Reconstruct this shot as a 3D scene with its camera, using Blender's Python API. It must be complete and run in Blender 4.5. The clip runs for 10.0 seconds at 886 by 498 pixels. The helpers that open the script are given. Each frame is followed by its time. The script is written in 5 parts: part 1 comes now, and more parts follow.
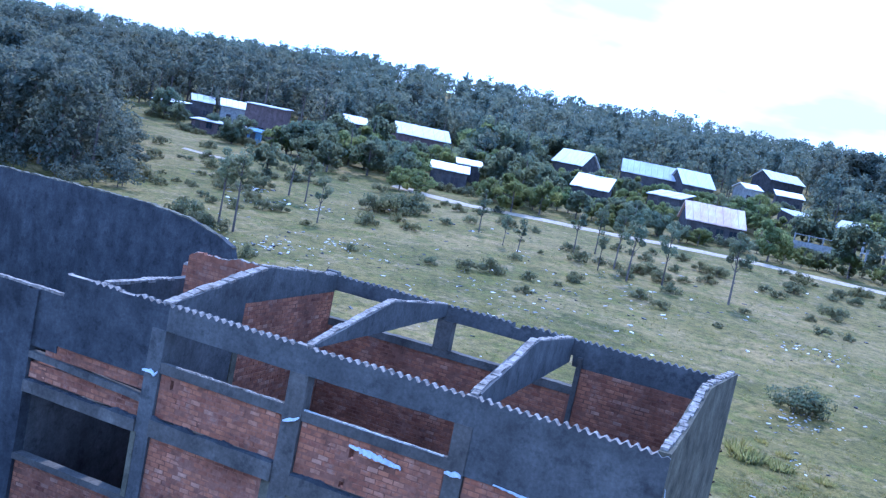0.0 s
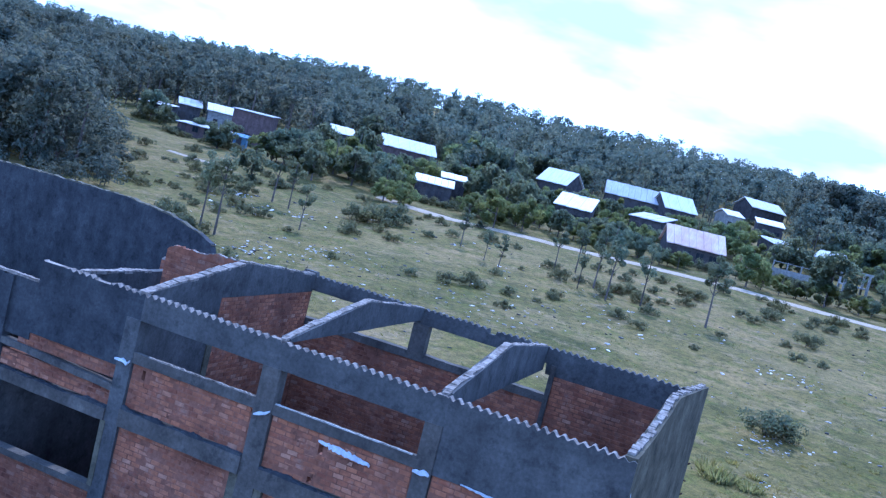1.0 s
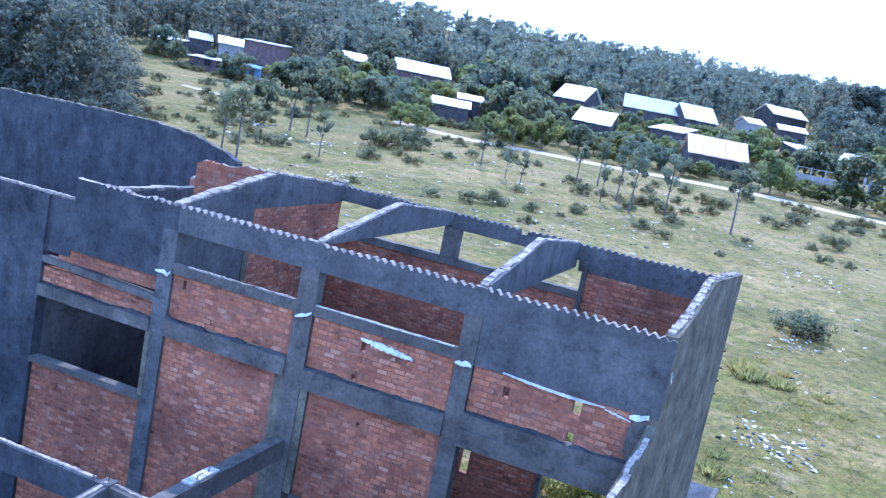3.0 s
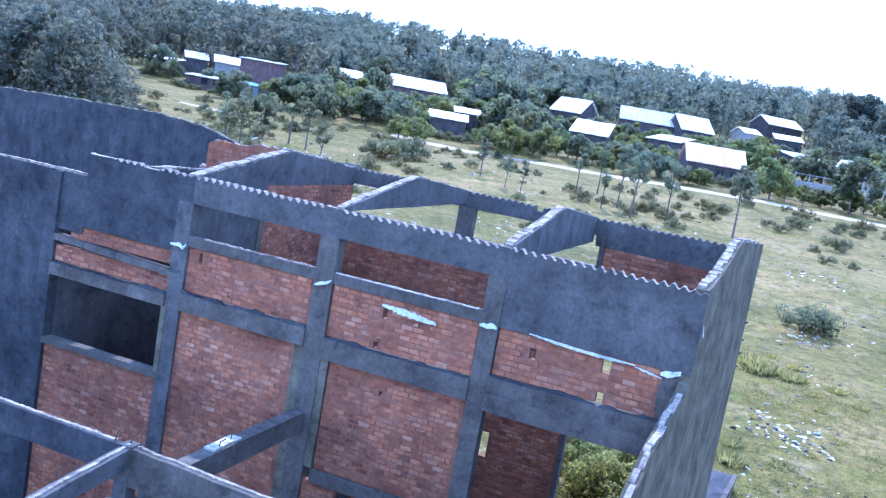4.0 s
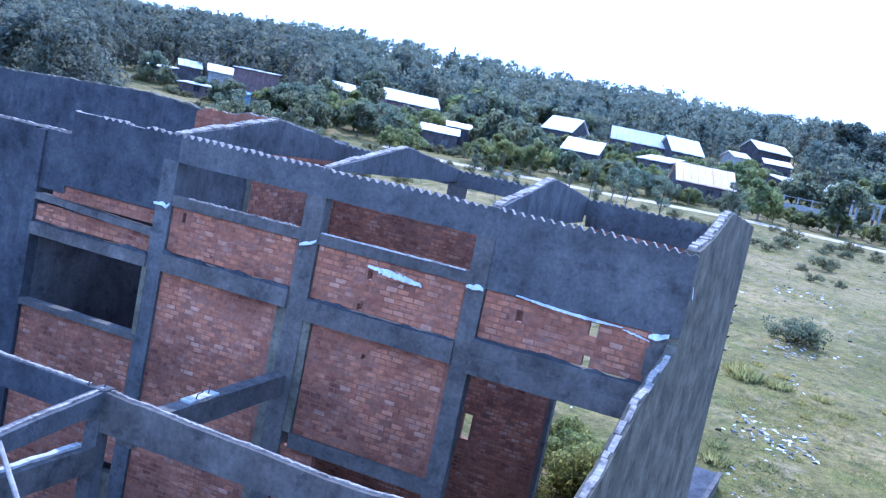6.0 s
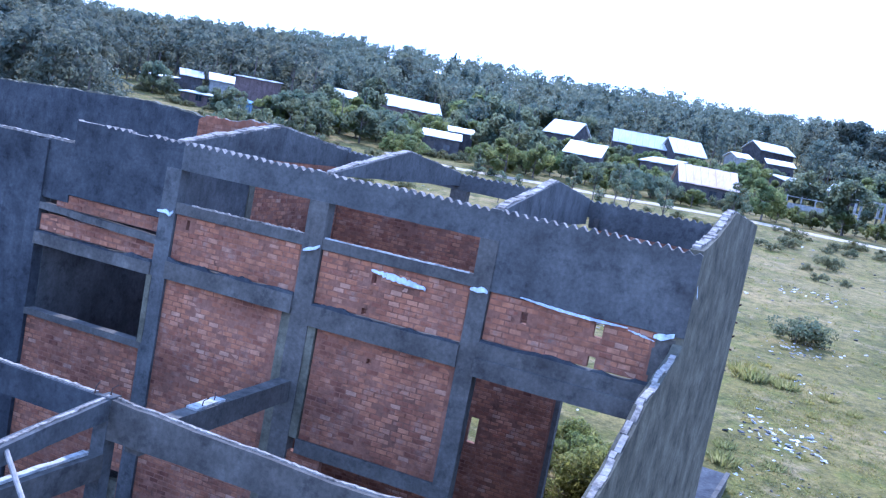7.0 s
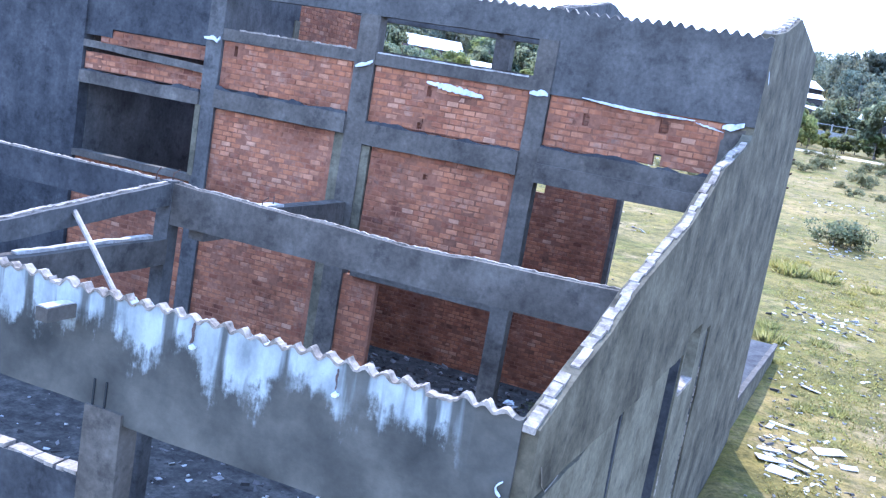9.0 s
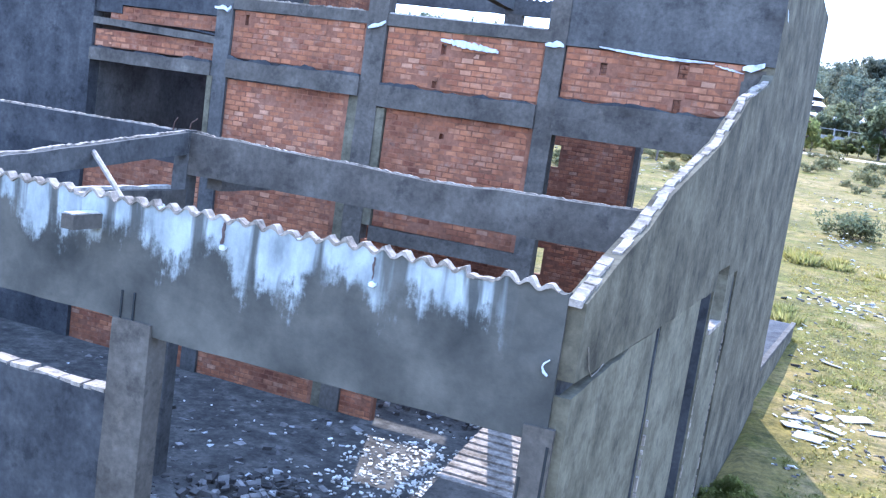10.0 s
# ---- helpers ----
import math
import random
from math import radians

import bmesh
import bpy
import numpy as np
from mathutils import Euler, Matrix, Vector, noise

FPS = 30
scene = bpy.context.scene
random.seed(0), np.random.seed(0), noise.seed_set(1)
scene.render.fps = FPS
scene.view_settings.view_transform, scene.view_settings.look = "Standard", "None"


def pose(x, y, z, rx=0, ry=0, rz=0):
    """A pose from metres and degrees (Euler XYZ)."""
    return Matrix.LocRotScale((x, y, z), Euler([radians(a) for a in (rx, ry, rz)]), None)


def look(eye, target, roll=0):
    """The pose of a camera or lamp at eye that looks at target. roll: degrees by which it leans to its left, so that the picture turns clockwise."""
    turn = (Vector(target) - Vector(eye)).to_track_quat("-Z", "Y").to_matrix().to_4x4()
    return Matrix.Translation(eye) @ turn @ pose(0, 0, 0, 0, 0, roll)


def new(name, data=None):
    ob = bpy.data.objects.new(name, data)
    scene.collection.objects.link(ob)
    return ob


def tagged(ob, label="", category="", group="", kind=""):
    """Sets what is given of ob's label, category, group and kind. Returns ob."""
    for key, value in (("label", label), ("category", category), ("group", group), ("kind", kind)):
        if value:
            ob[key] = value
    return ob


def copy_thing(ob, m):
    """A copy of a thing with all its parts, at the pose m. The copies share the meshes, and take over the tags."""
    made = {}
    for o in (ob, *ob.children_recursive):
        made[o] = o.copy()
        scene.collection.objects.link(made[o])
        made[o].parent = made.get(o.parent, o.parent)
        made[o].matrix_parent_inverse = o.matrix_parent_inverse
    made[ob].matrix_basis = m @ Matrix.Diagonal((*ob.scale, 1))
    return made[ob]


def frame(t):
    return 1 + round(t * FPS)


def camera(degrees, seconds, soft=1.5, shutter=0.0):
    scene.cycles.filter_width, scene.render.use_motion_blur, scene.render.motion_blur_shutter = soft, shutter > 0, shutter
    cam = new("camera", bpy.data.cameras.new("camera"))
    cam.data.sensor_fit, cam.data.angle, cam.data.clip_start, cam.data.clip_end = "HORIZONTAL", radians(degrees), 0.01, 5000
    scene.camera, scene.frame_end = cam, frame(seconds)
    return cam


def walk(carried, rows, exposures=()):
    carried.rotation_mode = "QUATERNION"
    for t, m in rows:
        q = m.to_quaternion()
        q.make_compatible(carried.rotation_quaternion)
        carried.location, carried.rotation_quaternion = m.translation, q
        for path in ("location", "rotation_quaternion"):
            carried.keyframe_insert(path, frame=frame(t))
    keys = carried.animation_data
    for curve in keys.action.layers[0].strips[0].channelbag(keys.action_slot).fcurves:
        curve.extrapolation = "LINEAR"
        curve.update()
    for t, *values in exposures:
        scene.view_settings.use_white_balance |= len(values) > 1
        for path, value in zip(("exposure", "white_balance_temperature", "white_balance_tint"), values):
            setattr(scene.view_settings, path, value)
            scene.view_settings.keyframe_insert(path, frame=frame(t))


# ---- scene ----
cam = camera(51.1, 10.0, soft=1.3)
PATH = [
    (0, (-0.315, 0.074, 11.661), (-1.02, 1.935, 11.46), 11.6),
    (0.5, (-0.182, 0.051, 11.541), (-0.862, 1.924, 11.368), 13.3),
    (1, (-0.127, 0.0, 11.411), (-0.805, 1.874, 11.251), 14.0),
    (1.5, (-0.146, -0.071, 11.202), (-0.807, 1.802, 10.97), 14.3),
    (2, (-0.189, -0.123, 10.99), (-0.869, 1.735, 10.7), 14.4),
    (2.5, (-0.243, -0.153, 11.053), (-0.909, 1.707, 10.744), 13.1),
    (2.7, (-0.183, -0.153, 11.02), (-0.861, 1.701, 10.697), 11.2),
    (3.8, (-0.429, -0.226, 9.815), (-1.109, 1.629, 9.507), 11.3),
    (4, (-0.488, -0.162, 9.63), (-1.169, 1.698, 9.352), 10.2),
    (4.5, (-0.45, -0.102, 9.007), (-1.162, 1.751, 8.76), 9.6),
    (5, (-0.437, -0.033, 8.774), (-1.132, 1.829, 8.546), 10.4),
    (5.5, (-0.329, 0.016, 8.539), (-1.002, 1.889, 8.341), 11.4),
    (5.7, (-0.32, 0.032, 8.545), (-0.988, 1.903, 8.315), 11.8),
    (7, (-0.303, 0.022, 8.506), (-0.981, 1.89, 8.287), 10.9),
    (7.5, (-0.317, -0.018, 8.276), (-0.987, 1.844, 7.983), 9.3),
    (8, (-0.374, 0.024, 7.992), (-1.032, 1.892, 7.712), 8.8),
    (8.2, (-0.346, 0.022, 7.864), (-1.018, 1.883, 7.571), 7.8),
    (8.3, (-0.42, 0.02, 6.74), (-1.123, 1.87, 6.485), 9.1),
    (8.4, (-0.43, 0.02, 6.72), (-1.133, 1.87, 6.452), 9.1),
    (8.5, (-0.472, 0.015, 6.463), (-1.168, 1.858, 6.119), 9.0),
    (9, (-0.476, -0.053, 5.86), (-1.174, 1.792, 5.536), 9.8),
    (9.5, (-0.519, -0.042, 5.409), (-1.213, 1.813, 5.131), 8.6),
    (10, (-0.574, -0.065, 4.677), (-1.289, 1.782, 4.4), 8.2),
]
walk(cam, [(t, look(eye, target, roll)) for t, eye, target, roll in PATH],
     exposures=[(0.0, 0.4, 4210, 18), (0.5, 0.15, 4240, 18), (1.0, 0.1, 4240, 18), (1.5, -0.1, 4460, 19), (2.0, 0.28, 4630, 20), (2.5, 0.68, 4550, 20),
                (4.0, 1.05, 4530, 21), (4.5, 0.7, 4390, 21), (5.0, 1.08, 4390, 21), (5.5, 0.9, 4350, 21), (7.0, 0.78, 4500, 21), (8.0, 1.2, 4760, 21), (8.5, 0.93, 4980, 19),
                (9.0, 1.38, 5000, 17), (9.5, 1.44, 5070, 16), (10.0, 1.42, 5150, 15)])

# ---------------------------------------------------------------- light
SUN_TO = Vector((-0.31, 0.855, 1.0)).normalized()
sun_data = bpy.data.lights.new("sun", "SUN")
sun_data.energy, sun_data.angle, sun_data.color = 3.9, radians(0.5), (1.0, 0.885, 0.73)
sun = new("sun", sun_data)
sun.matrix_world = look((0, 30, 60), Vector((0, 30, 60)) - SUN_TO)

world = bpy.data.worlds.new("sky")
scene.world = world
world.use_nodes = True
wn, wl = world.node_tree.nodes, world.node_tree.links
wn.clear()
w_sky = wn.new("ShaderNodeTexSky")
w_sky.sky_type, w_sky.sun_disc = "NISHITA", False
w_sky.sun_elevation = math.asin(SUN_TO.z)
w_sky.sun_rotation = math.atan2(SUN_TO.x, SUN_TO.y)
w_sky.air_density, w_sky.dust_density = 1.0, 1.5
w_co, w_map = wn.new("ShaderNodeTexCoord"), wn.new("ShaderNodeMapping")
w_map.inputs["Scale"].default_value = (1.0, 1.0, 3.2)
w_noise, w_ramp = wn.new("ShaderNodeTexNoise"), wn.new("ShaderNodeValToRGB")
w_noise.inputs["Scale"].default_value, w_noise.inputs["Detail"].default_value = 2.2, 6.0
w_ramp.color_ramp.elements[0].position, w_ramp.color_ramp.elements[1].position = 0.36, 0.62
w_mix, w_bg, w_out = wn.new("ShaderNodeMix"), wn.new("ShaderNodeBackground"), wn.new("ShaderNodeOutputWorld")
w_mix.data_type = "RGBA"
w_mix.inputs["B"].default_value = (9.0, 13.2, 21.0, 1)
wl.new(w_co.outputs["Generated"], w_map.inputs["Vector"])
wl.new(w_map.outputs["Vector"], w_noise.inputs["Vector"])
wl.new(w_noise.outputs["Fac"], w_ramp.inputs["Fac"])
wl.new(w_ramp.outputs["Color"], w_mix.inputs["Factor"])
wl.new(w_sky.outputs["Color"], w_mix.inputs["A"])
# bright white haze low over the horizon
w_sep, w_low, w_haze = wn.new("ShaderNodeSeparateXYZ"), wn.new("ShaderNodeMapRange"), wn.new("ShaderNodeMix")
w_low.inputs["From Min"].default_value, w_low.inputs["From Max"].default_value = 0.1, 0.45
w_haze.data_type = "RGBA"
w_gap, w_patch, w_thin = wn.new("ShaderNodeTexNoise"), wn.new("ShaderNodeValToRGB"), wn.new("ShaderNodeMix")
w_gap.inputs["Scale"].default_value, w_gap.inputs["Detail"].default_value = 3.6, 5.0
w_patch.color_ramp.elements[0].position, w_patch.color_ramp.elements[1].position = 0.5, 0.64
w_thin.data_type = "RGBA"
w_thin.inputs["A"].default_value, w_thin.inputs["B"].default_value = (14.5, 17.0, 20.5, 1), (6.8, 7.4, 8.1, 1)
wl.new(w_map.outputs["Vector"], w_gap.inputs["Vector"])
wl.new(w_gap.outputs["Fac"], w_patch.inputs["Fac"])
wl.new(w_patch.outputs["Color"], w_thin.inputs["Factor"])
wl.new(w_thin.outputs["Result"], w_haze.inputs["A"])
wl.new(w_co.outputs["Generated"], w_sep.inputs["Vector"])
wl.new(w_sep.outputs["Z"], w_low.inputs["Value"])
wl.new(w_low.outputs["Result"], w_haze.inputs["Factor"])
wl.new(w_mix.outputs["Result"], w_haze.inputs["B"])
wl.new(w_haze.outputs["Result"], w_bg.inputs["Color"])
wl.new(w_bg.outputs["Background"], w_out.inputs["Surface"])
w_bg.inputs["Strength"].default_value = 0.135


# ---------------------------------------------------------------- materials
def material(name, rough=0.9, metal=0.0):
    m = bpy.data.materials.new(name)
    m.use_nodes = True
    b = m.node_tree.nodes["Principled BSDF"]
    b.inputs["Roughness"].default_value, b.inputs["Metallic"].default_value = rough, metal
    b.inputs["Specular IOR Level"].default_value = 0.15 if rough > 0.7 else 0.5
    return m, m.node_tree.nodes, m.node_tree.links, b


def tex_noise(n, l, scale, detail=5.0, stretch=None, rough=0.6):
    """A noise node in world metres; stretch scales its three axes."""
    g, t = n.new("ShaderNodeNewGeometry"), n.new("ShaderNodeTexNoise")
    t.inputs["Scale"].default_value, t.inputs["Detail"].default_value = scale, detail
    t.inputs["Roughness"].default_value = rough
    if stretch:
        mp = n.new("ShaderNodeMapping")
        mp.inputs["Scale"].default_value = stretch
        l.new(g.outputs["Position"], mp.inputs["Vector"])
        l.new(mp.outputs["Vector"], t.inputs["Vector"])
    else:
        l.new(g.outputs["Position"], t.inputs["Vector"])
    return t.outputs["Fac"]


def ramp(n, l, fac, stops):
    r = n.new("ShaderNodeValToRGB")
    e = r.color_ramp.elements
    e[0].position, e[0].color = stops[0][0], (*stops[0][1], 1)
    e[1].position, e[1].color = stops[-1][0], (*stops[-1][1], 1)
    for p, c in stops[1:-1]:
        e.new(p).color = (*c, 1)
    l.new(fac, r.inputs["Fac"])
    return r.outputs["Color"]


def mixed(n, l, fac, a, b, mode="MIX"):
    x = n.new("ShaderNodeMix")
    x.data_type, x.blend_type = "RGBA", mode
    for key, v in (("Factor", fac), ("A", a), ("B", b)):
        if isinstance(v, (int, float)):
            x.inputs[key].default_value = v
        elif isinstance(v, tuple):
            x.inputs[key].default_value = (*v, 1)
        else:
            l.new(v, x.inputs[key])
    return x.outputs["Result"]


def bumped(n, l, b, fac, strength, distance=0.02):
    k = n.new("ShaderNodeBump")
    k.inputs["Strength"].default_value, k.inputs["Distance"].default_value = strength, distance
    l.new(fac, k.inputs["Height"])
    l.new(k.outputs["Normal"], b.inputs["Normal"])


def masonry(name, dark, mid, light, streaks=0.55, bump=0.5, patch=1.4):
    """Weathered render or concrete: blotches, rain streaks and grain."""
    m, n, l, b = material(name, 0.93)
    blot = ramp(n, l, tex_noise(n, l, patch, 7, None, 0.65 if patch > 1 else 0.5), [(0.3, dark), (0.5, mid), (0.78, light)])
    stain = ramp(n, l, tex_noise(n, l, patch * 1.9, 5, None, 0.7 if patch > 1 else 0.55), [(0.34, (0.62, 0.62, 0.64)), (0.46, (1.0, 1.0, 1.0)), (0.6, (1.0, 1.0, 1.0)), (0.72, (1.35, 1.33, 1.28))])
    blot = mixed(n, l, 1.0, blot, stain, "MULTIPLY")
    run = ramp(n, l, tex_noise(n, l, 1.0, 6, (1.5, 1.5, 0.3), 0.7), [(0.36, (0.45, 0.45, 0.47)), (0.6, (1.0, 1.0, 1.0))])
    fine = ramp(n, l, tex_noise(n, l, 14, 4), [(0.3, (0.75, 0.75, 0.75)), (0.7, (1.1, 1.1, 1.1))])
    c = mixed(n, l, streaks, blot, mixed(n, l, 1.0, blot, run, "MULTIPLY"))
    l.new(mixed(n, l, 1.0, c, fine, "MULTIPLY"), b.inputs["Base Color"])
    bumped(n, l, b, tex_noise(n, l, 9, 6), bump)
    return m


def varied(name, stops, grain=6.0, rough=0.9, bump=0.4, source="object", smear=False):
    """Pieces that differ one by one, with grain on each."""
    m, n, l, b = material(name, rough)
    if source == "object":
        f = n.new("ShaderNodeObjectInfo").outputs["Random"]
    else:
        f = n.new("ShaderNodeNewGeometry").outputs["Random Per Island"]
    c = ramp(n, l, f, stops)
    if smear:
        # mortar smeared over the faces, soot and damp in larger patches
        over = ramp(n, l, tex_noise(n, l, 3.2, 6, None, 0.72), [(0.52, (0, 0, 0)), (0.68, (0.75, 0.75, 0.75))])
        c = mixed(n, l, over, c, (0.25, 0.16, 0.115))
        c = mixed(n, l, 1.0, c, ramp(n, l, tex_noise(n, l, 0.8, 4), [(0.34, (0.55, 0.55, 0.6)), (0.5, (0.95, 0.95, 0.95)), (0.68, (1.2, 1.15, 1.1))]), "MULTIPLY")
    fine = ramp(n, l, tex_noise(n, l, grain, 5), [(0.28, (0.62, 0.62, 0.64)), (0.7, (1.15, 1.12, 1.1))])
    l.new(mixed(n, l, 1.0, c, fine, "MULTIPLY"), b.inputs["Base Color"])
    bumped(n, l, b, tex_noise(n, l, grain * 4, 5), bump)
    return m


M_CONC = masonry("weathered_concrete", (0.062, 0.053, 0.044), (0.112, 0.097, 0.08), (0.178, 0.157, 0.13), 0.4)
M_DARK = masonry("stained_render", (0.066, 0.061, 0.056), (0.102, 0.096, 0.088), (0.15, 0.14, 0.125), 0.45)
# Darkest render: mildew on walls; in slots and joints it paints the shade.
M_MILDEW_SHADE = masonry("mildew_shade_render", (0.034, 0.034, 0.037), (0.062, 0.062, 0.064), (0.108, 0.105, 0.102), 0.5)
M_SIDE = masonry("side_render", (0.034, 0.029, 0.02), (0.098, 0.084, 0.056), (0.185, 0.16, 0.108), 0.06, 0.5, 1.5)
M_PANEL = masonry("panel_render", (0.06, 0.052, 0.035), (0.132, 0.115, 0.077), (0.21, 0.184, 0.128), 0.06, 0.5, 1.5)
# Pale mortar; its paleness also stands in for sun on wall and beam tops.
M_CAP = masonry("pale_mortar_sunlit", (0.1, 0.08, 0.062), (0.28, 0.232, 0.185), (0.45, 0.385, 0.32), 0.1, 1.0, 3.5)
# Lighter mortar copy: sun on narrow tops put into the colour.
M_SUNLIT = masonry("sunlit_mortar", (0.2, 0.175, 0.15), (0.43, 0.39, 0.34), (0.6, 0.56, 0.5), 0.1, 0.9, 4.0)
M_MORTAR = masonry("wall_mortar", (0.17, 0.078, 0.046), (0.24, 0.106, 0.062), (0.3, 0.15, 0.096), 0.3)
BRICKS = [(0.0, (0.21, 0.08, 0.045)), (0.25, (0.285, 0.115, 0.06)), (0.7, (0.35, 0.145, 0.072)), (0.93, (0.385, 0.175, 0.095)), (1.0, (0.42, 0.24, 0.15))]
M_BRICK = varied("clay_brick", BRICKS, 7.0, smear=True)
M_BRICKS = varied("clay_brick_field", BRICKS, 7.0, source="island", smear=True)
M_FOAM = masonry("white_flashing", (0.56, 0.58, 0.63), (0.72, 0.74, 0.77), (0.82, 0.83, 0.84), 0.1, 0.3)
M_RUBBLE = varied("rubble", [(0.0, (0.05, 0.045, 0.042)), (0.6, (0.13, 0.12, 0.11)), (0.88, (0.26, 0.24, 0.22)), (1.0, (0.6, 0.59, 0.57))], 9, source="island")
M_WHITE = varied("white_debris", [(0.0, (0.4, 0.36, 0.3)), (0.5, (0.62, 0.58, 0.5)), (1.0, (0.8, 0.76, 0.69))], 9, source="island")
M_BOARD = varied("pale_board", [(0.0, (0.42, 0.385, 0.33)), (1.0, (0.62, 0.58, 0.52))], 5)
M_WOOD = varied("grey_wood", [(0.0, (0.24, 0.2, 0.16)), (1.0, (0.34, 0.29, 0.24))], 8)
M_RUST = varied("rusty_steel", [(0.0, (0.07, 0.045, 0.035)), (1.0, (0.1, 0.06, 0.045))], 20, 0.8)
M_BARK = varied("bark", [(0.0, (0.09, 0.075, 0.06)), (1.0, (0.17, 0.14, 0.115))], 5)


def painted_wall():
    """Old bluish white paint under the roof line, washed thin, with dark runs down the whole face."""
    m, n, l, b = material("washed_paint", 0.9)
    base = ramp(n, l, tex_noise(n, l, 1.6, 6), [(0.3, (0.037, 0.036, 0.032)), (0.5, (0.071, 0.067, 0.057)), (0.72, (0.123, 0.113, 0.093))])
    paint = ramp(n, l, tex_noise(n, l, 5, 6, (1, 1, 0.5)), [(0.3, (0.18, 0.194, 0.192)), (0.65, (0.38, 0.402, 0.39))])
    g, s = n.new("ShaderNodeNewGeometry"), n.new("ShaderNodeSeparateXYZ")
    l.new(g.outputs["Position"], s.inputs["Vector"])
    at = s.outputs["Z"]
    for src, k in ((tex_noise(n, l, 1.0, 4, (2.0, 0.0, 0.1), 0.55), 1.3), (tex_noise(n, l, 3.4, 6, (1, 1, 0.75), 0.7), 1.15), (tex_noise(n, l, 1.0, 3, (13, 0, 1.5), 0.6), 0.4)):
        a = n.new("ShaderNodeMath"); a.operation = "MULTIPLY_ADD"
        l.new(src, a.inputs[0]); a.inputs[1].default_value = k; l.new(at, a.inputs[2])
        at = a.outputs[0]
    k = n.new("ShaderNodeMapRange")
    k.interpolation_type = "SMOOTHSTEP"
    k.inputs["From Min"].default_value, k.inputs["From Max"].default_value = 4.47, 4.74
    l.new(at, k.inputs["Value"])
    dark = ramp(n, l, tex_noise(n, l, 1.0, 4, (3.6, 0.0, 0.35), 0.5), [(0.4, (0.1, 0.1, 0.1)), (0.47, (1, 1, 1))])
    # the paint has gone from the corner
    bare = n.new("ShaderNodeMapRange")
    bare.inputs["From Min"].default_value, bare.inputs["From Max"].default_value = -2.5, -2.72
    l.new(s.outputs["X"], bare.inputs["Value"])
    f = mixed(n, l, 1.0, mixed(n, l, 1.0, k.outputs["Result"], dark, "MULTIPLY"), bare.outputs["Result"], "MULTIPLY")
    l.new(mixed(n, l, f, base, paint), b.inputs["Base Color"])
    bumped(n, l, b, tex_noise(n, l, 8, 6), 0.4)
    return m


M_PAINT = painted_wall()


def ground_material():
    m, n, l, b = material("rough_pasture", 0.97)
    big = ramp(n, l, tex_noise(n, l, 0.07, 6, None, 0.68), [(0.32, (0.07, 0.074, 0.02)), (0.44, (0.112, 0.102, 0.032)), (0.54, (0.165, 0.138, 0.053)), (0.66, (0.27, 0.205, 0.115))])
    soil = ramp(n, l, tex_noise(n, l, 0.4, 8, None, 0.78), [(0.52, (0, 0, 0)), (0.62, (0.8, 0.8, 0.8))])
    big = mixed(n, l, soil, big, (0.26, 0.205, 0.145))
    bare = ramp(n, l, tex_noise(n, l, 0.045, 5, (1, 2.2, 1), 0.6), [(0.51, (0, 0, 0)), (0.62, (0.45, 0.45, 0.45))])
    big = mixed(n, l, bare, big, (0.28, 0.22, 0.13))
    lush = ramp(n, l, tex_noise(n, l, 0.55, 6, None, 0.7), [(0.5, (0, 0, 0)), (0.62, (0.75, 0.75, 0.75))])
    big = mixed(n, l, lush, big, (0.115, 0.122, 0.028))
    mid = ramp(n, l, tex_noise(n, l, 1.7, 7, None, 0.72), [(0.34, (0.42, 0.47, 0.38)), (0.5, (0.95, 0.95, 0.92)), (0.66, (1.3, 1.25, 1.15))])
    fine = ramp(n, l, tex_noise(n, l, 9, 5), [(0.3, (0.62, 0.64, 0.58)), (0.7, (1.3, 1.25, 1.15))])
    c = mixed(n, l, 1.0, mixed(n, l, 1.0, mixed(n, l, 1.0, big, mid, "MULTIPLY"), fine, "MULTIPLY"), (0.94, 0.86, 0.64), "MULTIPLY")
    l.new(c, b.inputs["Base Color"])
    bumped(n, l, b, tex_noise(n, l, 5, 6), 0.8, 0.06)
    return m


def leafy(name, stops, through_light=0.5):
    m, n, l, b = material(name, 0.8)
    b.inputs["Specular IOR Level"].default_value = 0.15
    l.new(mixed(n, l, 1.0, ramp(n, l, n.new("ShaderNodeNewGeometry").outputs["Random Per Island"], stops),
                ramp(n, l, tex_noise(n, l, 0.16, 3), [(0.3, (0.7, 0.82, 0.9)), (0.5, (1.0, 1.0, 1.0)), (0.7, (1.25, 1.13, 0.92))]), "MULTIPLY"), b.inputs["Base Color"])
    tr, mx = n.new("ShaderNodeBsdfTranslucent"), n.new("ShaderNodeMixShader")
    mx.inputs["Fac"].default_value = through_light
    l.new(b.inputs["Base Color"].links[0].from_socket, tr.inputs["Color"])
    soft = n.new("ShaderNodeAttribute")
    soft.attribute_name = "soft"
    l.new(soft.outputs["Vector"], b.inputs["Normal"])
    l.new(b.outputs["BSDF"], mx.inputs[1])
    l.new(tr.outputs["BSDF"], mx.inputs[2])
    l.new(mx.outputs["Shader"], n["Material Output"].inputs["Surface"])
    return m


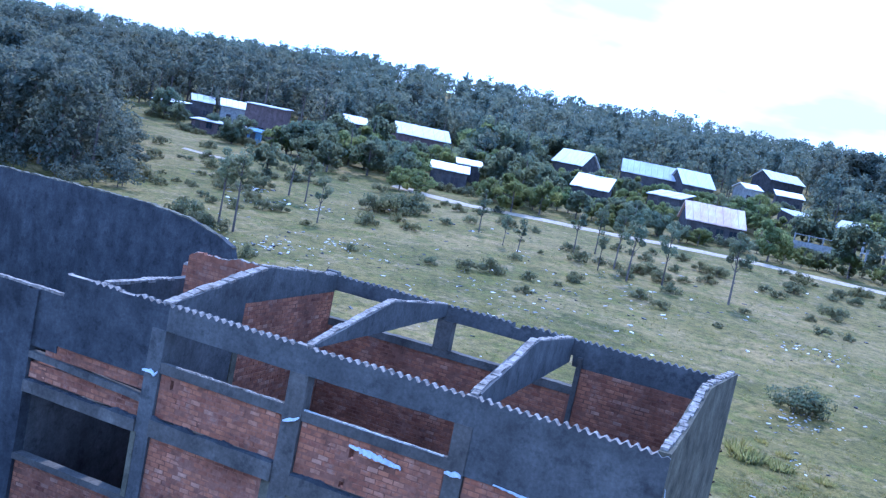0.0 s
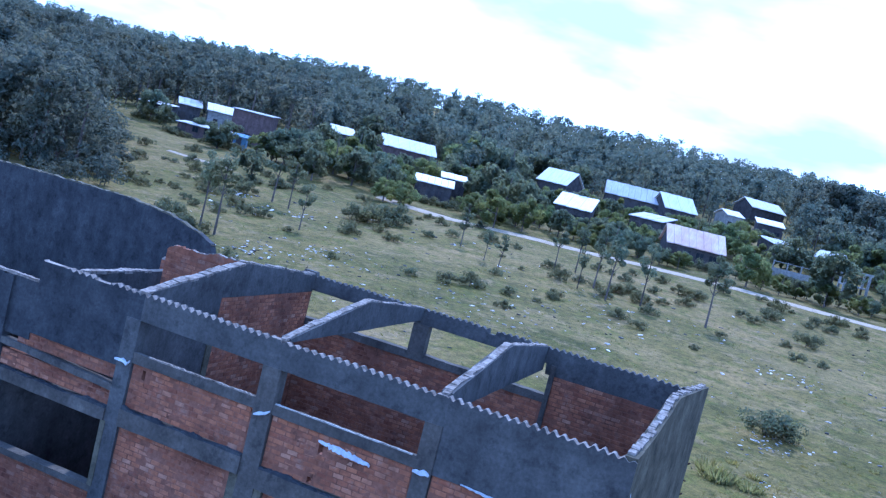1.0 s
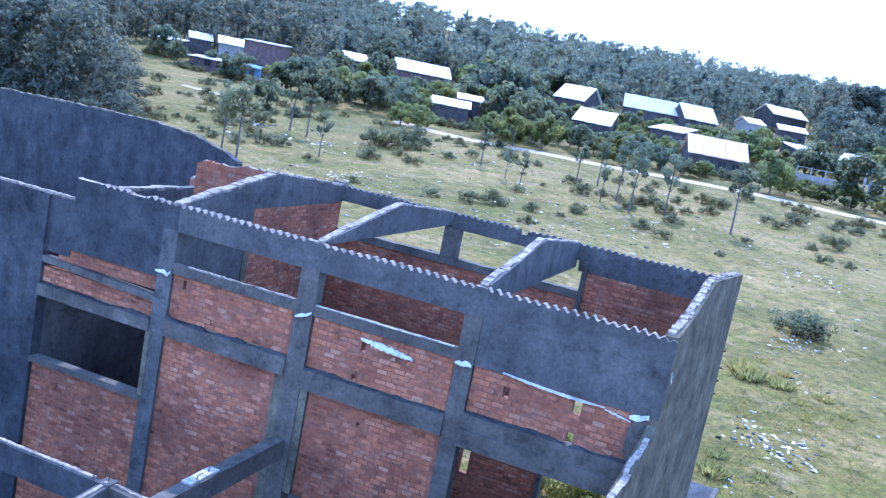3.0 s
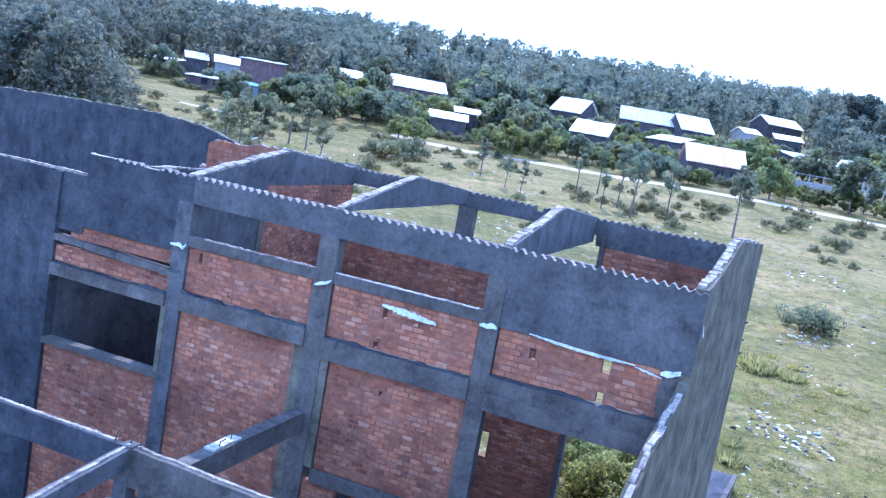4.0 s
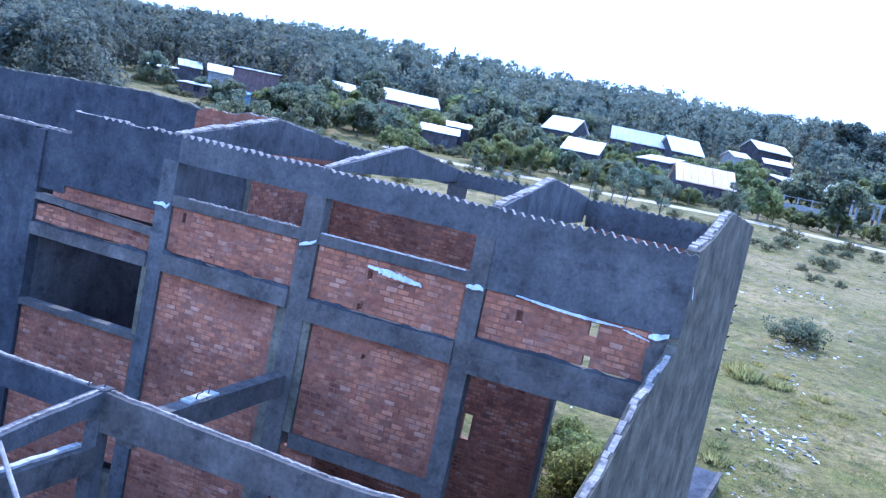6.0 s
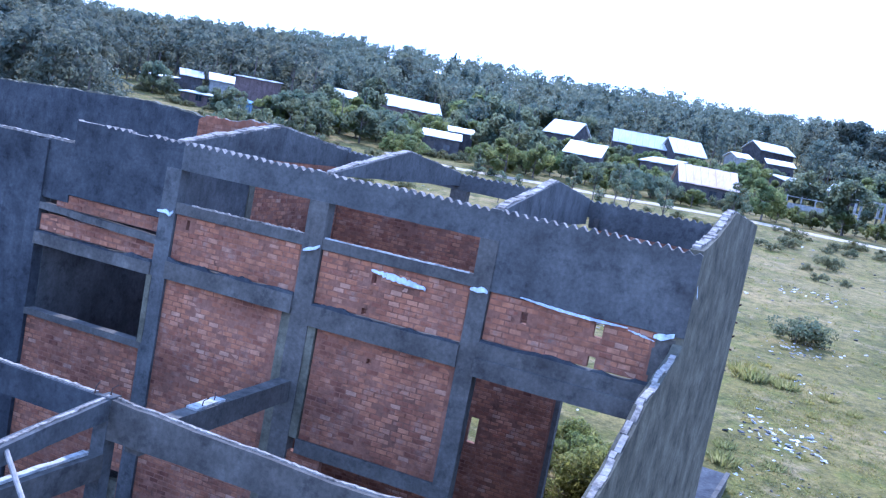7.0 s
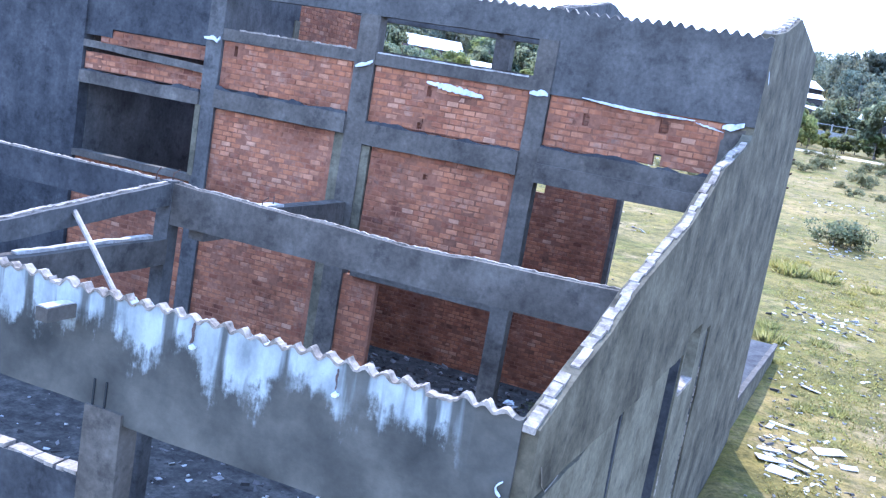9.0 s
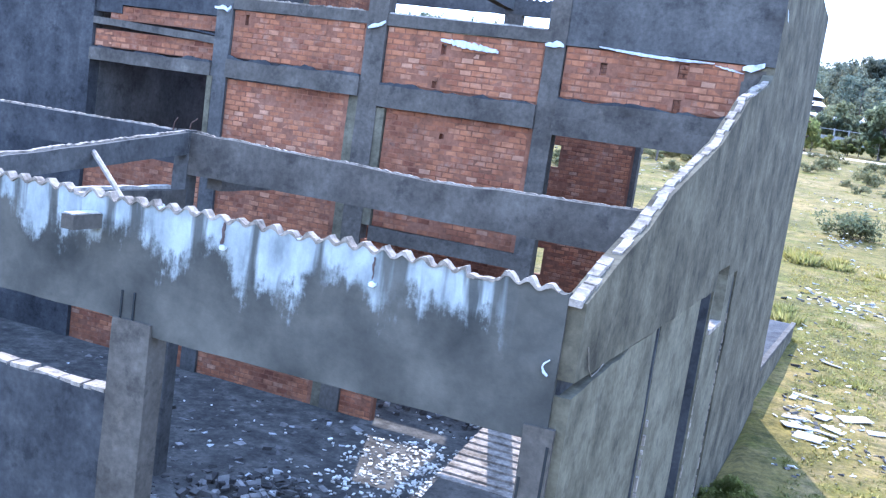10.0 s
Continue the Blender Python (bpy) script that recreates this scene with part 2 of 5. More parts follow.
M_GROUND = ground_material()
M_FLOOR = masonry("dirt_floor", (0.035, 0.032, 0.029), (0.07, 0.064, 0.056), (0.16, 0.146, 0.125), 0.0, 1.0, 3.0)
M_ROAD = masonry("gravel_road", (0.34, 0.26, 0.17), (0.43, 0.335, 0.225), (0.52, 0.42, 0.3), 0.0, 0.6)
M_PINE = leafy("pine_leaves", [(0.0, (0.15, 0.185, 0.11)), (0.5, (0.185, 0.215, 0.13)), (1.0, (0.225, 0.24, 0.15))], 0.6)
# These two forest greens are lightened and greyed to stand in for distance haze.
M_GREYLEAF = leafy("grey_leaves", [(0.0, (0.1, 0.116, 0.085)), (0.5, (0.13, 0.142, 0.102)), (1.0, (0.168, 0.168, 0.124))], 0.6)
M_FOREST_HAZE = leafy("haze_tinted_leaves", [(0.0, (0.125, 0.152, 0.113)), (0.5, (0.15, 0.174, 0.128)), (1.0, (0.182, 0.195, 0.145))], 0.62)
M_GREEN = leafy("broad_leaves", [(0.0, (0.17, 0.205, 0.07)), (0.5, (0.21, 0.24, 0.085)), (1.0, (0.27, 0.275, 0.115))], 0.6)
M_SHRUB = leafy("shrub_leaves", [(0.0, (0.13, 0.15, 0.075)), (0.5, (0.17, 0.18, 0.092)), (1.0, (0.215, 0.21, 0.125))])
M_LUSH = leafy("lush_leaves", [(0.0, (0.19, 0.2, 0.045)), (0.5, (0.27, 0.27, 0.07)), (1.0, (0.36, 0.33, 0.11))], 0.55)
M_TUFT = leafy("tall_grass", [(0.0, (0.2, 0.2, 0.055)), (0.5, (0.27, 0.25, 0.08)), (1.0, (0.36, 0.31, 0.13))], 0.65)


def sheet_roof(name, a, b2, rough=0.75, metal=0.05):
    m, n, l, b = material(name, rough, metal)
    l.new(mixed(n, l, 1.0, ramp(n, l, tex_noise(n, l, 0.5, 5), [(0.3, a), (0.7, b2)]),
                ramp(n, l, tex_noise(n, l, 1.0, 3, (6, 0.5, 0.5)), [(0.3, (0.85, 0.85, 0.85)), (0.7, (1.05, 1.05, 1.05))]), "MULTIPLY"), b.inputs["Base Color"])
    return m


M_ROOF_W = sheet_roof("white_sheet", (0.78, 0.72, 0.65), (0.88, 0.82, 0.76))
M_ROOF_G = sheet_roof("grey_sheet", (0.44, 0.42, 0.4), (0.58, 0.55, 0.53))
M_ROOF_T = sheet_roof("pale_tile", (0.66, 0.38, 0.26), (0.84, 0.64, 0.52), 0.8, 0.0)
M_WALL_W = masonry("white_house_wall", (0.24, 0.225, 0.195), (0.34, 0.32, 0.28), (0.46, 0.43, 0.38), 0.4)
M_WALL_B = masonry("raw_house_wall", (0.05, 0.045, 0.045), (0.085, 0.075, 0.07), (0.13, 0.115, 0.105), 0.3)
M_WALL_R = masonry("red_house_wall", (0.115, 0.08, 0.07), (0.155, 0.107, 0.094), (0.21, 0.15, 0.13), 0.5)
M_DOOR = varied("dark_door", [(0.0, (0.06, 0.05, 0.045)), (1.0, (0.1, 0.085, 0.07))], 8)
M_BLUE = masonry("blue_paint", (0.13, 0.2, 0.28), (0.18, 0.27, 0.36), (0.25, 0.34, 0.43), 0.3)
M_VOID, _, _, _b = material("dark_glass", 0.12)
_b.inputs["Base Color"].default_value = (0.02, 0.024, 0.03, 1)


# ---------------------------------------------------------------- mesh helpers
def mesh_from(name, verts, faces, mats, index=None):
    me = bpy.data.meshes.new(name)
    me.from_pydata([tuple(v) for v in verts], [], faces)
    for m in mats if isinstance(mats, (list, tuple)) else [mats]:
        me.materials.append(m)
    if index is not None:
        me.polygons.foreach_set("material_index", index)
    me.update()
    return me


def part(name, me, parent=None, label="", kind=""):
    ob = new(name, me)
    if parent:
        ob.parent = parent
    return tagged(ob, label, kind=kind)


def thing(name, label, category, kind="", group="", m=None):
    ob = new(name)
    if m is not None:
        ob.matrix_basis = m
    return tagged(ob, label, category, group, kind)


def rough(p, amp, freq=2.3):
    return Vector(p) + noise.noise_vector(Vector(p) * freq) * amp


def strip(axis, s0, s1, t0, t1, zb, zt, mat, step=0.3, rows=None, amp=0.012, name="strip"):
    """A wall, beam or post along an axis, from s0 to s1 and t0 to t1 thick; its lower and upper edge may be functions of s."""
    fb = zb if callable(zb) else (lambda s: zb)
    ft = zt if callable(zt) else (lambda s: zt)
    k = max(1, math.ceil((s1 - s0) / step - 1e-6))
    if rows is None:
        rows = max(1, min(14, round(abs(ft((s0 + s1) / 2) - fb((s0 + s1) / 2)) / 0.4)))
    v, f = [], []
    for i in range(k + 1):
        s = s0 + (s1 - s0) * i / k
        for t in (t0, t1):
            for j in range(rows + 1):
                z = fb(s) + (ft(s) - fb(s)) * j / rows
                v.append(rough((s, t, z) if axis == "x" else (t, s, z), amp))
    w, r = 2 * (rows + 1), rows + 1
    for i in range(k):
        a, b = i * w, (i + 1) * w
        for j in range(rows):
            f.append((a + j, b + j, b + j + 1, a + j + 1))
            f.append((a + r + j + 1, b + r + j + 1, b + r + j, a + r + j))
        f.append((a + rows, b + rows, b + r + rows, a + r + rows))
        f.append((a + r, b + r, b, a))
    for a, turn in ((0, 1), (k * w, -1)):
        for j in range(rows):
            f.append((a + j, a + j + 1, a + r + j + 1, a + r + j)[::turn])
    if axis == "y":
        f = [q[::-1] for q in f]
    return mesh_from(name, v, f, mat)


def wave(z, amp, seed=0.0, flat=()):
    """The edge left by a corrugated sheet, 0.177 m from crest to crest, ragged, with flat stretches where it broke off."""
    def edge(s):
        for a, b, drop in flat:
            if a < s < b:
                return z - drop
        r = noise.noise(Vector((s * 1.7, seed, 0.3)))
        return z + amp * (1 + 0.5 * r) * math.sin(2 * math.pi * s / 0.177) + 0.025 * r
    return edge


def lumps(edge, amp, seed):
    """The same edge with small lumps of mortar on it."""
    return lambda s: edge(s) + amp * noise.noise(Vector((s * 16, seed, 2.2))) + 0.5 * amp * noise.noise(Vector((s * 41, seed, 5.1)))


def bumpy(points, amp=0.02, freq=3.0, seed=0.0):
    """A ragged line through points (s, z)."""
    xs, zs = [p[0] for p in points], [p[1] for p in points]
    return lambda s: float(np.interp(s, xs, zs)) + amp * noise.noise(Vector((s * freq, seed, 1.7)))


def brick_mesh(name, w, d, h, c=0.006, seed=0):
    rng = random.Random(seed)
    v, f = [], []
    for y, k in ((-d / 2, c), (-d / 2 + c, 0), (d / 2, 0)):
        for x, z in ((-1, -1), (1, -1), (1, 1), (-1, 1)):
            v.append((x * (w / 2 - k) + rng.uniform(-0.006, 0.006), y + rng.uniform(-0.003, 0.003), z * (h / 2 - k) + rng.uniform(-0.005, 0.005)))
    f.append((0, 1, 2, 3))
    for a in (0, 4):
        for i in range(4):
            j = (i + 1) % 4
            f.append((a + j, a + i, a + 4 + i, a + 4 + j))
    f.append((11, 10, 9, 8))
    return mesh_from(name, v, f, M_BRICK)


BW, BH = 0.228, 0.098
FULL = [brick_mesh("brick", 0.214 - 0.006 * (s % 3), 0.08, 0.086 - 0.003 * (s % 2), 0.007, s) for s in range(6)]
HALF = [brick_mesh("half_brick", 0.1, 0.08, 0.085, 0.007, s + 9) for s in range(3)]


def brick_panel(x0, x1, y, z0, z1, parent, holes=(), seed=0, singles=True, label="exposed orange clay bricks in rough mortar"):
    """Brick infill between posts, front face at y towards -y: mortar, and each brick in it. holes: (x0, x1, z0, z1) right through."""
    rng = random.Random(seed)
    xs = sorted({x0, x1, *(h[0] for h in holes), *(h[1] for h in holes)})
    spans = []
    for a, b in zip(xs, xs[1:]):
        at = z0
        for h in sorted((h for h in holes if h[0] <= a and h[1] >= b), key=lambda h: h[2]):
            spans.append((a, b, at, h[2]))
            at = h[3]
        spans.append((a, b, at, z1))
    v, f = [], []
    for a, b, c, d in spans:
        if b - a < 0.01 or d - c < 0.01:
            continue
        o = len(v)
        v += [(p, q, r) for q in (y + 0.006, y + 0.14) for p, r in ((a, c), (b, c), (b, d), (a, d))]
        f += [(o, o + 1, o + 2, o + 3), (o + 7, o + 6, o + 5, o + 4)] + [(o + i, o + 4 + i, o + 4 + (i + 1) % 4, o + (i + 1) % 4) for i in range(4)]
    base = part("brick_panel", mesh_from("brick_panel", v, f, M_MORTAR), parent, label)
    rows = int((z1 - z0) / BH)
    gv, gf = [], []
    made = 0
    for r in reversed(range(rows)):
        z = z0 + (r + 0.5) * (z1 - z0) / rows
        x = x0 + 0.004 + (0.03 * noise.noise(Vector((r * 3.7, seed, 0.5))) if r % 3 else 0)
        x = max(x, x0 + 0.002)
        first = True
        while x < x1 - 0.05:
            w = BW / 2 if (first and r % 2) else BW
            if x + w > x1 + 0.005:
                w = BW / 2
                if x + w > x1 + 0.02:
                    break
            cx = x + w / 2
            x += w
            first = False
            if any(a - w * 0.42 < cx < b + w * 0.42 and c - 0.05 < z < d + 0.05 for a, b, c, d in holes):
                continue
            if rng.random() < 0.012:
                continue
            dy = y + 0.04 + rng.gauss(0, 0.004)
            me = rng.choice(FULL if w > 0.2 else HALF)
            if singles and made < 295:
                made += 1
                ob = new("brick", me)
                ob.parent = base
                ob.matrix_basis = Matrix.Translation((cx, dy, z)) @ Euler((0, rng.gauss(0, 0.012), rng.gauss(0, 0.01))).to_matrix().to_4x4()
            else:
                o = len(gv)
                gv += [(p.co.x + cx, p.co.y + dy, p.co.z + z) for p in me.vertices]
                gf += [tuple(i + o for i in p.vertices) for p in me.polygons]
    if gv:
        part("brickwork", mesh_from("brickwork", gv, gf, M_BRICKS), base, kind="stuff")
    return base


# ---------------------------------------------------------------- terrain
_ky = np.array([-900, 15, 25, 40, 61, 85, 108, 135, 216, 280, 340, 420, 3000], float)
_kz = np.array([-2.5, -1.25, -1.1, 0, 1.5, 3.6, 6.1, 8.2, 17.6, 25.6, 33.3, 35, 38], float)
_fy = np.arange(-900, 3000, 2.0)
_fz = np.convolve(np.pad(np.interp(_fy, _ky, _kz), 5, mode="edge"), np.ones(11) / 11, "valid")


def smooth01(t):
    t = min(1.0, max(0.0, t))
    return t * t * (3 - 2 * t)


def ground_z(x, y):
    z = float(np.interp(y, _fy, _fz))
    far = min(1.0, max(0.0, (y - 30) / 60))
    z += far * (0.35 * noise.noise(Vector((x * 0.05, y * 0.05, 0))) + 1.6 * min(1, y / 300) * noise.noise(Vector((x * 0.008, y * 0.008, 4))))
    z += smooth01((y - 220) / 120) * (3.4 * math.exp(-((x + 165) / 75) ** 2) + 2.6 * smooth01((-x - 280) / 50))
    near = 0.05 * noise.noise(Vector((x * 0.4, y * 0.4, 2)))
    inside = -33 < x < -1.9 and 6.6 < y < 22.6
    return -1.7 if inside else z + near


def axis_steps(lo, hi, dense_lo, dense_hi, fine, grow=1.22):
    a = list(np.arange(dense_lo, dense_hi, fine))
    s, x = fine, dense_hi
    while x < hi:
        a.append(x); s *= grow; x += s
    a.append(hi)
    s, x = fine, dense_lo
    while x > lo:
        s *= grow; x -= s
        a.insert(0, max(x, lo))
    return a


gx = axis_steps(-2500, 2500, -60, 25, 1.0)
gy = axis_steps(-400, 3000, -2, 135, 1.0)
gv = [(x, y, ground_z(x, y)) for y in gy for x in gx]
nx = len(gx)
gf = [(j * nx + i, j * nx + i + 1, (j + 1) * nx + i + 1, (j + 1) * nx + i) for j in range(len(gy) - 1) for i in range(nx - 1)]
ground = tagged(new("ground", mesh_from("ground", gv, gf, M_GROUND)), "dry green and straw-coloured pasture with bare patches", "ground", kind="structure")
for p in ground.data.polygons:
    p.use_smooth = True

# gravel road across the field
rv, rf = [], []
rx = list(np.arange(-52, 61, 1.5))
for i, x in enumerate(rx):
    yc = float(np.interp(x, [-52, -40, -33, -26, -16, -5, 0, 8, 60], [114, 109.6, 109.9, 110.8, 113.4, 112.6, 111.2, 110.4, 108]))
    for dy in (-1.4, -0.7, 0.0, 0.7, 1.4):
        y = yc + dy + 0.25 * noise.noise(Vector((x * 0.3, dy, 7)))
        rv.append((x, y, ground_z(x, y) + (0.02 if abs(dy) > 1.2 else 0.1)))
for i in range(len(rx) - 1):
    for j in range(4):
        rf.append((i * 5 + j, (i + 1) * 5 + j, (i + 1) * 5 + j + 1, i * 5 + j + 1))
road = tagged(new("road", mesh_from("road", rv, rf, M_ROAD)), "pale gravel road along the edge of the field", "road", kind="structure")

tv = []
for i in range(19):
    x = -78.5 + 0.62 * i
    for dy in (-0.7, 0.0, 0.7):
        y = 103.2 - 0.06 * i + dy * (1 + 0.4 * noise.noise(Vector((x * 0.5, 1, 3)))) + 0.3 * noise.noise(Vector((x * 0.4, 5, 3)))
        tv.append((x, y, ground_z(x, y) + (0.15 if dy == 0 else 0.02)))
tf = [(3 * i + j, 3 * i + 3 + j, 3 * i + 4 + j, 3 * i + 1 + j) for i in range(18) for j in range(2)]
tagged(new("track", mesh_from("track", tv, tf, M_ROAD)), "short pale sandy track before the brick houses", "track", kind="structure")

# ---------------------------------------------------------------- the ruin: middle wall
YB, ZF = 15.4, -1.4
wall_mid = thing("wall_middle", "tall ruined wall with concrete frame and brick infill", "wall", "structure")
COLS = [(-15.3, -14.98), (-11.93, -11.57), (-8.64, -8.24), (-5.22, -4.88)]
for i, (a, b) in enumerate(COLS):
    part("column", strip("x", a, b, YB - 0.05, YB + 0.22, ZF, 7.06, (M_MILDEW_SHADE, M_DARK, M_CONC, M_CONC)[i], 0.18, name="column"), wall_mid, "stained cast concrete column")
part("column", strip("x", -1.98, -1.62, YB + 0.006, YB + 0.24, 4.62, 6.1, M_CONC, 0.16, name="column"), wall_mid, "stained cast concrete column")
# wavy-topped ring beam, and the rendered end panel below it
part("ring_beam", strip("x", -14.3, -11.6, YB - 0.03, YB + 0.17, 6.02, wave(7.58, 0.03, 1.0, ((-14.3, -13.6, 0.0), (-12.9, -12.5, 0.03))), M_MILDEW_SHADE, 0.0295, 5, 0.008, "ring_beam"), wall_mid, "dark stained render with a corrugated top edge")
part("ring_beam", strip("x", -11.6, -4.9, YB - 0.03, YB + 0.17, 7.05, wave(7.57, 0.035, 2.0, ((-8.62, -8.4, -0.03), (-5.15, -4.95, -0.02))), M_DARK, 0.0295, 2, 0.008, "ring_beam"), wall_mid, "dark stained beam with a corrugated top edge")
part("ring_beam", strip("x", -4.9, -1.5, YB - 0.03, YB + 0.17, 6.17, wave(7.57, 0.035, 3.0), M_DARK, 0.0295, 5, 0.008, "ring_beam"), wall_mid, "dark stained rendered panel with a corrugated top edge")
# thin pale strips paint the sunlit line along the corrugated crests
for a, b, zz, sd, flat in ((-14.3, -11.6, 7.58, 1.0, ((-14.3, -13.6, 0.0), (-12.9, -12.5, 0.03))), (-11.6, -4.9, 7.57, 2.0, ((-8.62, -8.4, -0.03), (-5.15, -4.95, -0.02))), (-4.9, -1.5, 7.57, 3.0, ())):
    part("crest", strip("x", a, b, YB - 0.02, YB + 0.12, wave(zz - 0.012, 0.034, sd, flat), wave(zz + 0.007, 0.037, sd, flat), M_CAP, 0.0295, 1, 0.01, "crest"), wall_mid, "thin pale strip coloured as a sunlit crest")
part("coping", strip("x", -34, -14.3, YB - 0.005, YB + 0.1, 7.095, lumps(bumpy([(-34, 7.12), (-16.4, 7.14), (-14.3, 7.15)], 0.03, 5), 0.02, 4), M_CAP, 0.06, 1, 0.01, "coping"), wall_mid, "pale broken concrete coping")
part("rendered_panel", strip("x", -34, -15.3, YB, YB + 0.2, ZF, 7.1, M_MILDEW_SHADE, 0.5, 12, name="rendered_panel"), wall_mid, "dark stained render")
part("rendered_panel", strip("x", -14.98, -14.3, YB, YB + 0.16, 5.85, 7.1, M_MILDEW_SHADE, 0.3, 3, name="rendered_panel"), wall_mid)
# sills of the upper openings
for a, b, z in ((-11.57, -8.64, 6.4), (-8.24, -5.22, 6.4)):
    part("sill_beam", strip("x", a, b, YB - 0.04, YB + 0.07, 6.18, bumpy([(a, z), (b, z)], 0.02, 5), M_CONC, 0.12, 1, 0.008, "sill_beam"), wall_mid, "concrete sill beam with a sunlit top")
# pale strips colour in the sun on the two sill edges
part("crest", strip("x", -11.2, -8.7, YB - 0.045, YB - 0.005, 6.39, lumps(bumpy([(-11.2, 6.42), (-8.7, 6.415)], 0.02, 9), 0.03, 3), M_CAP, 0.05, 1, 0.012, "crest"), wall_mid, "thin ragged pale strip coloured as a sunlit sill edge")
part("crest", strip("x", -8.2, -5.3, YB - 0.045, YB - 0.012, 6.39, bumpy([(-8.2, 6.415), (-5.3, 6.415)], 0.012, 9), M_SUNLIT, 0.06, 1, 0.006, "crest"), wall_mid, "thin pale strip coloured as a sunlit sill edge")
# middle beams
for a, b, zb_, zt_ in ((-14.98, -11.93, 4.85, 5.13), (-11.57, -8.64, 4.86, 5.24), (-8.24, -5.22, 4.72, 5.14), (-4.88, -1.7, 4.98, 5.3)):
    part("beam", strip("x", a, b, YB - 0.1, YB + 0.2, zb_, bumpy([(a, zt_ - 0.03), (b, zt_ - 0.03)], 0.03, 2.2), M_CONC, 0.22, 2, 0.014, "beam"), wall_mid, "rough cast concrete beam")
    part("ledge_dirt", strip("x", a + 0.02, b - 0.02, YB - 0.085, YB + 0.03, zt_ - 0.06, lumps(bumpy([(a, zt_ + 0.0), (b, zt_ + 0.0)], 0.09, 2.6, 3.0), 0.03, a), M_MILDEW_SHADE, 0.07, 1, 0.02, "ledge_dirt"), wall_mid, "dark dirt and moss on the ledge")
part("beam", strip("x", -4.88, -1.7, YB - 0.18, YB + 0.16, 4.66, 4.985, M_CONC, 0.22, 2, 0.012, "beam"), wall_mid, "rough cast concrete beam")
part("beam", strip("x", -14.98, -11.93, YB - 0.05, YB + 0.16, lambda s: 5.6 - 0.04 * (s + 14.98), lambda s: 5.74 - 0.04 * (s + 14.98), M_CONC, 0.25, 1, 0.012, "beam"), wall_mid, "thin sagging concrete beam")
part("lintel", strip("x", -8.07, -4.9, YB - 0.05, YB + 0.18, 2.25, 2.52, M_CONC, 0.25, 1, 0.012, "lintel"), wall_mid, "rough cast concrete lintel")
part("pier", strip("x", -8.84, -8.62, YB - 0.02, YB + 0.18, ZF, 4.86, M_PANEL, 0.2, 10, 0.012, "pier"), wall_mid, "pale rendered pier beside the column")
part("pier", strip("x", -8.24, -8.07, YB - 0.03, YB + 0.18, 2.52, 4.7, M_PANEL, 0.2, 6, 0.012, "pier"), wall_mid, "pale rendered pier beside the column")
part("window_sill", strip("x", -15.0, -11.9, YB - 0.05, YB + 0.2, 3.3, 3.44, M_CONC, 0.25, 1, 0.01, "window_sill"), wall_mid, "rough concrete sill")
part("window_jamb", strip("x", -12.0, -11.88, YB - 0.062, YB + 0.2, 3.44, 4.85, M_PANEL, 0.15, 4, 0.008, "window_jamb"), wall_mid, "pale rendered jamb")
# brick infill
HOLE = (-12.5, -12.0, -0.6, 0.62)
part("hole_jamb", strip("x", -12.42, -12.12, YB + 0.2, YB + 0.4, ZF, 0.3, M_PANEL, 0.15, 6, 0.02, "hole_jamb"), wall_mid, "pale rendered pier behind the hole")
brick_panel(-14.96, -11.95, YB + 0.02, 5.15, 5.5, wall_mid, seed=1)
brick_panel(-14.6, -11.95, YB + 0.02, 5.72, 6.0, wall_mid, seed=2)
brick_panel(-11.55, -8.66, YB, 5.26, 6.17, wall_mid, [(-11.3, -11.22, 5.9, 6.1)], seed=3)
brick_panel(-8.22, -5.24, YB, 5.16, 6.17, wall_mid, [(-7.23, -7.13, 5.18, 5.3), (-7.14, -7.04, 5.78, 5.96)], seed=4)
brick_panel(-4.86, -1.94, YB, 5.31, 6.16, wall_mid, [(-4.25, -4.13, 5.75, 5.95), (-2.97, -2.81, 5.84, 6.08), (-2.97, -2.84, 5.31, 5.5)], seed=5)
brick_panel(-11.57, -8.86, YB + 0.01, ZF, 4.84, wall_mid, seed=6)
brick_panel(-14.96, -11.95, YB + 0.02, ZF, 3.3, wall_mid, [HOLE], seed=7)
brick_panel(-8.05, -5.24, YB + 0.01, 2.53, 4.72, wall_mid, [(-6.95, -6.86, 4.3, 4.4)], seed=8)
brick_panel(-8.24, -7.52, YB + 0.01, ZF, 2.25, wall_mid, seed=9)


# ragged white flashing left where the lower roof met the wall
def ragged(points, w, y, seed, mat=None):
    rng = random.Random(seed)
    v, f = [], []
    for i, (x, z) in enumerate(points):
        k = w * rng.uniform(0.75, 1.15) * (0.3 + 0.7 * math.sin(math.pi * (i + 0.5) / len(points)))
        for yy in (y, y - rng.uniform(0.015, 0.06)):
            v += [(x, yy, z - k), (x, yy - 0.01, z + k)]
    for i in range(len(points) - 1):
        a, b = 4 * i, 4 * i + 4
        f += [(a + 2, b + 2, b + 3, a + 3), (a + 3, b + 3, b + 1, a + 1), (a, b, b + 2, a + 2), (a + 1, b + 1, b, a)]
    e = 4 * (len(points) - 1)
    f += [(0, 2, 3, 1), (e + 1, e + 3, e + 2, e)]
    return mesh_from("flashing", v, f, mat or M_FOAM)


def sagging(a, b, z0, z1, k, drop):
    """A strip that hangs a little between its ends."""
    return [(a + (b - a) * i / k, z0 + (z1 - z0) * i / k - drop * math.sin(math.pi * i / k) + 0.006 * noise.noise(Vector((i * 0.7, 2, 0)))) for i in range(k + 1)]


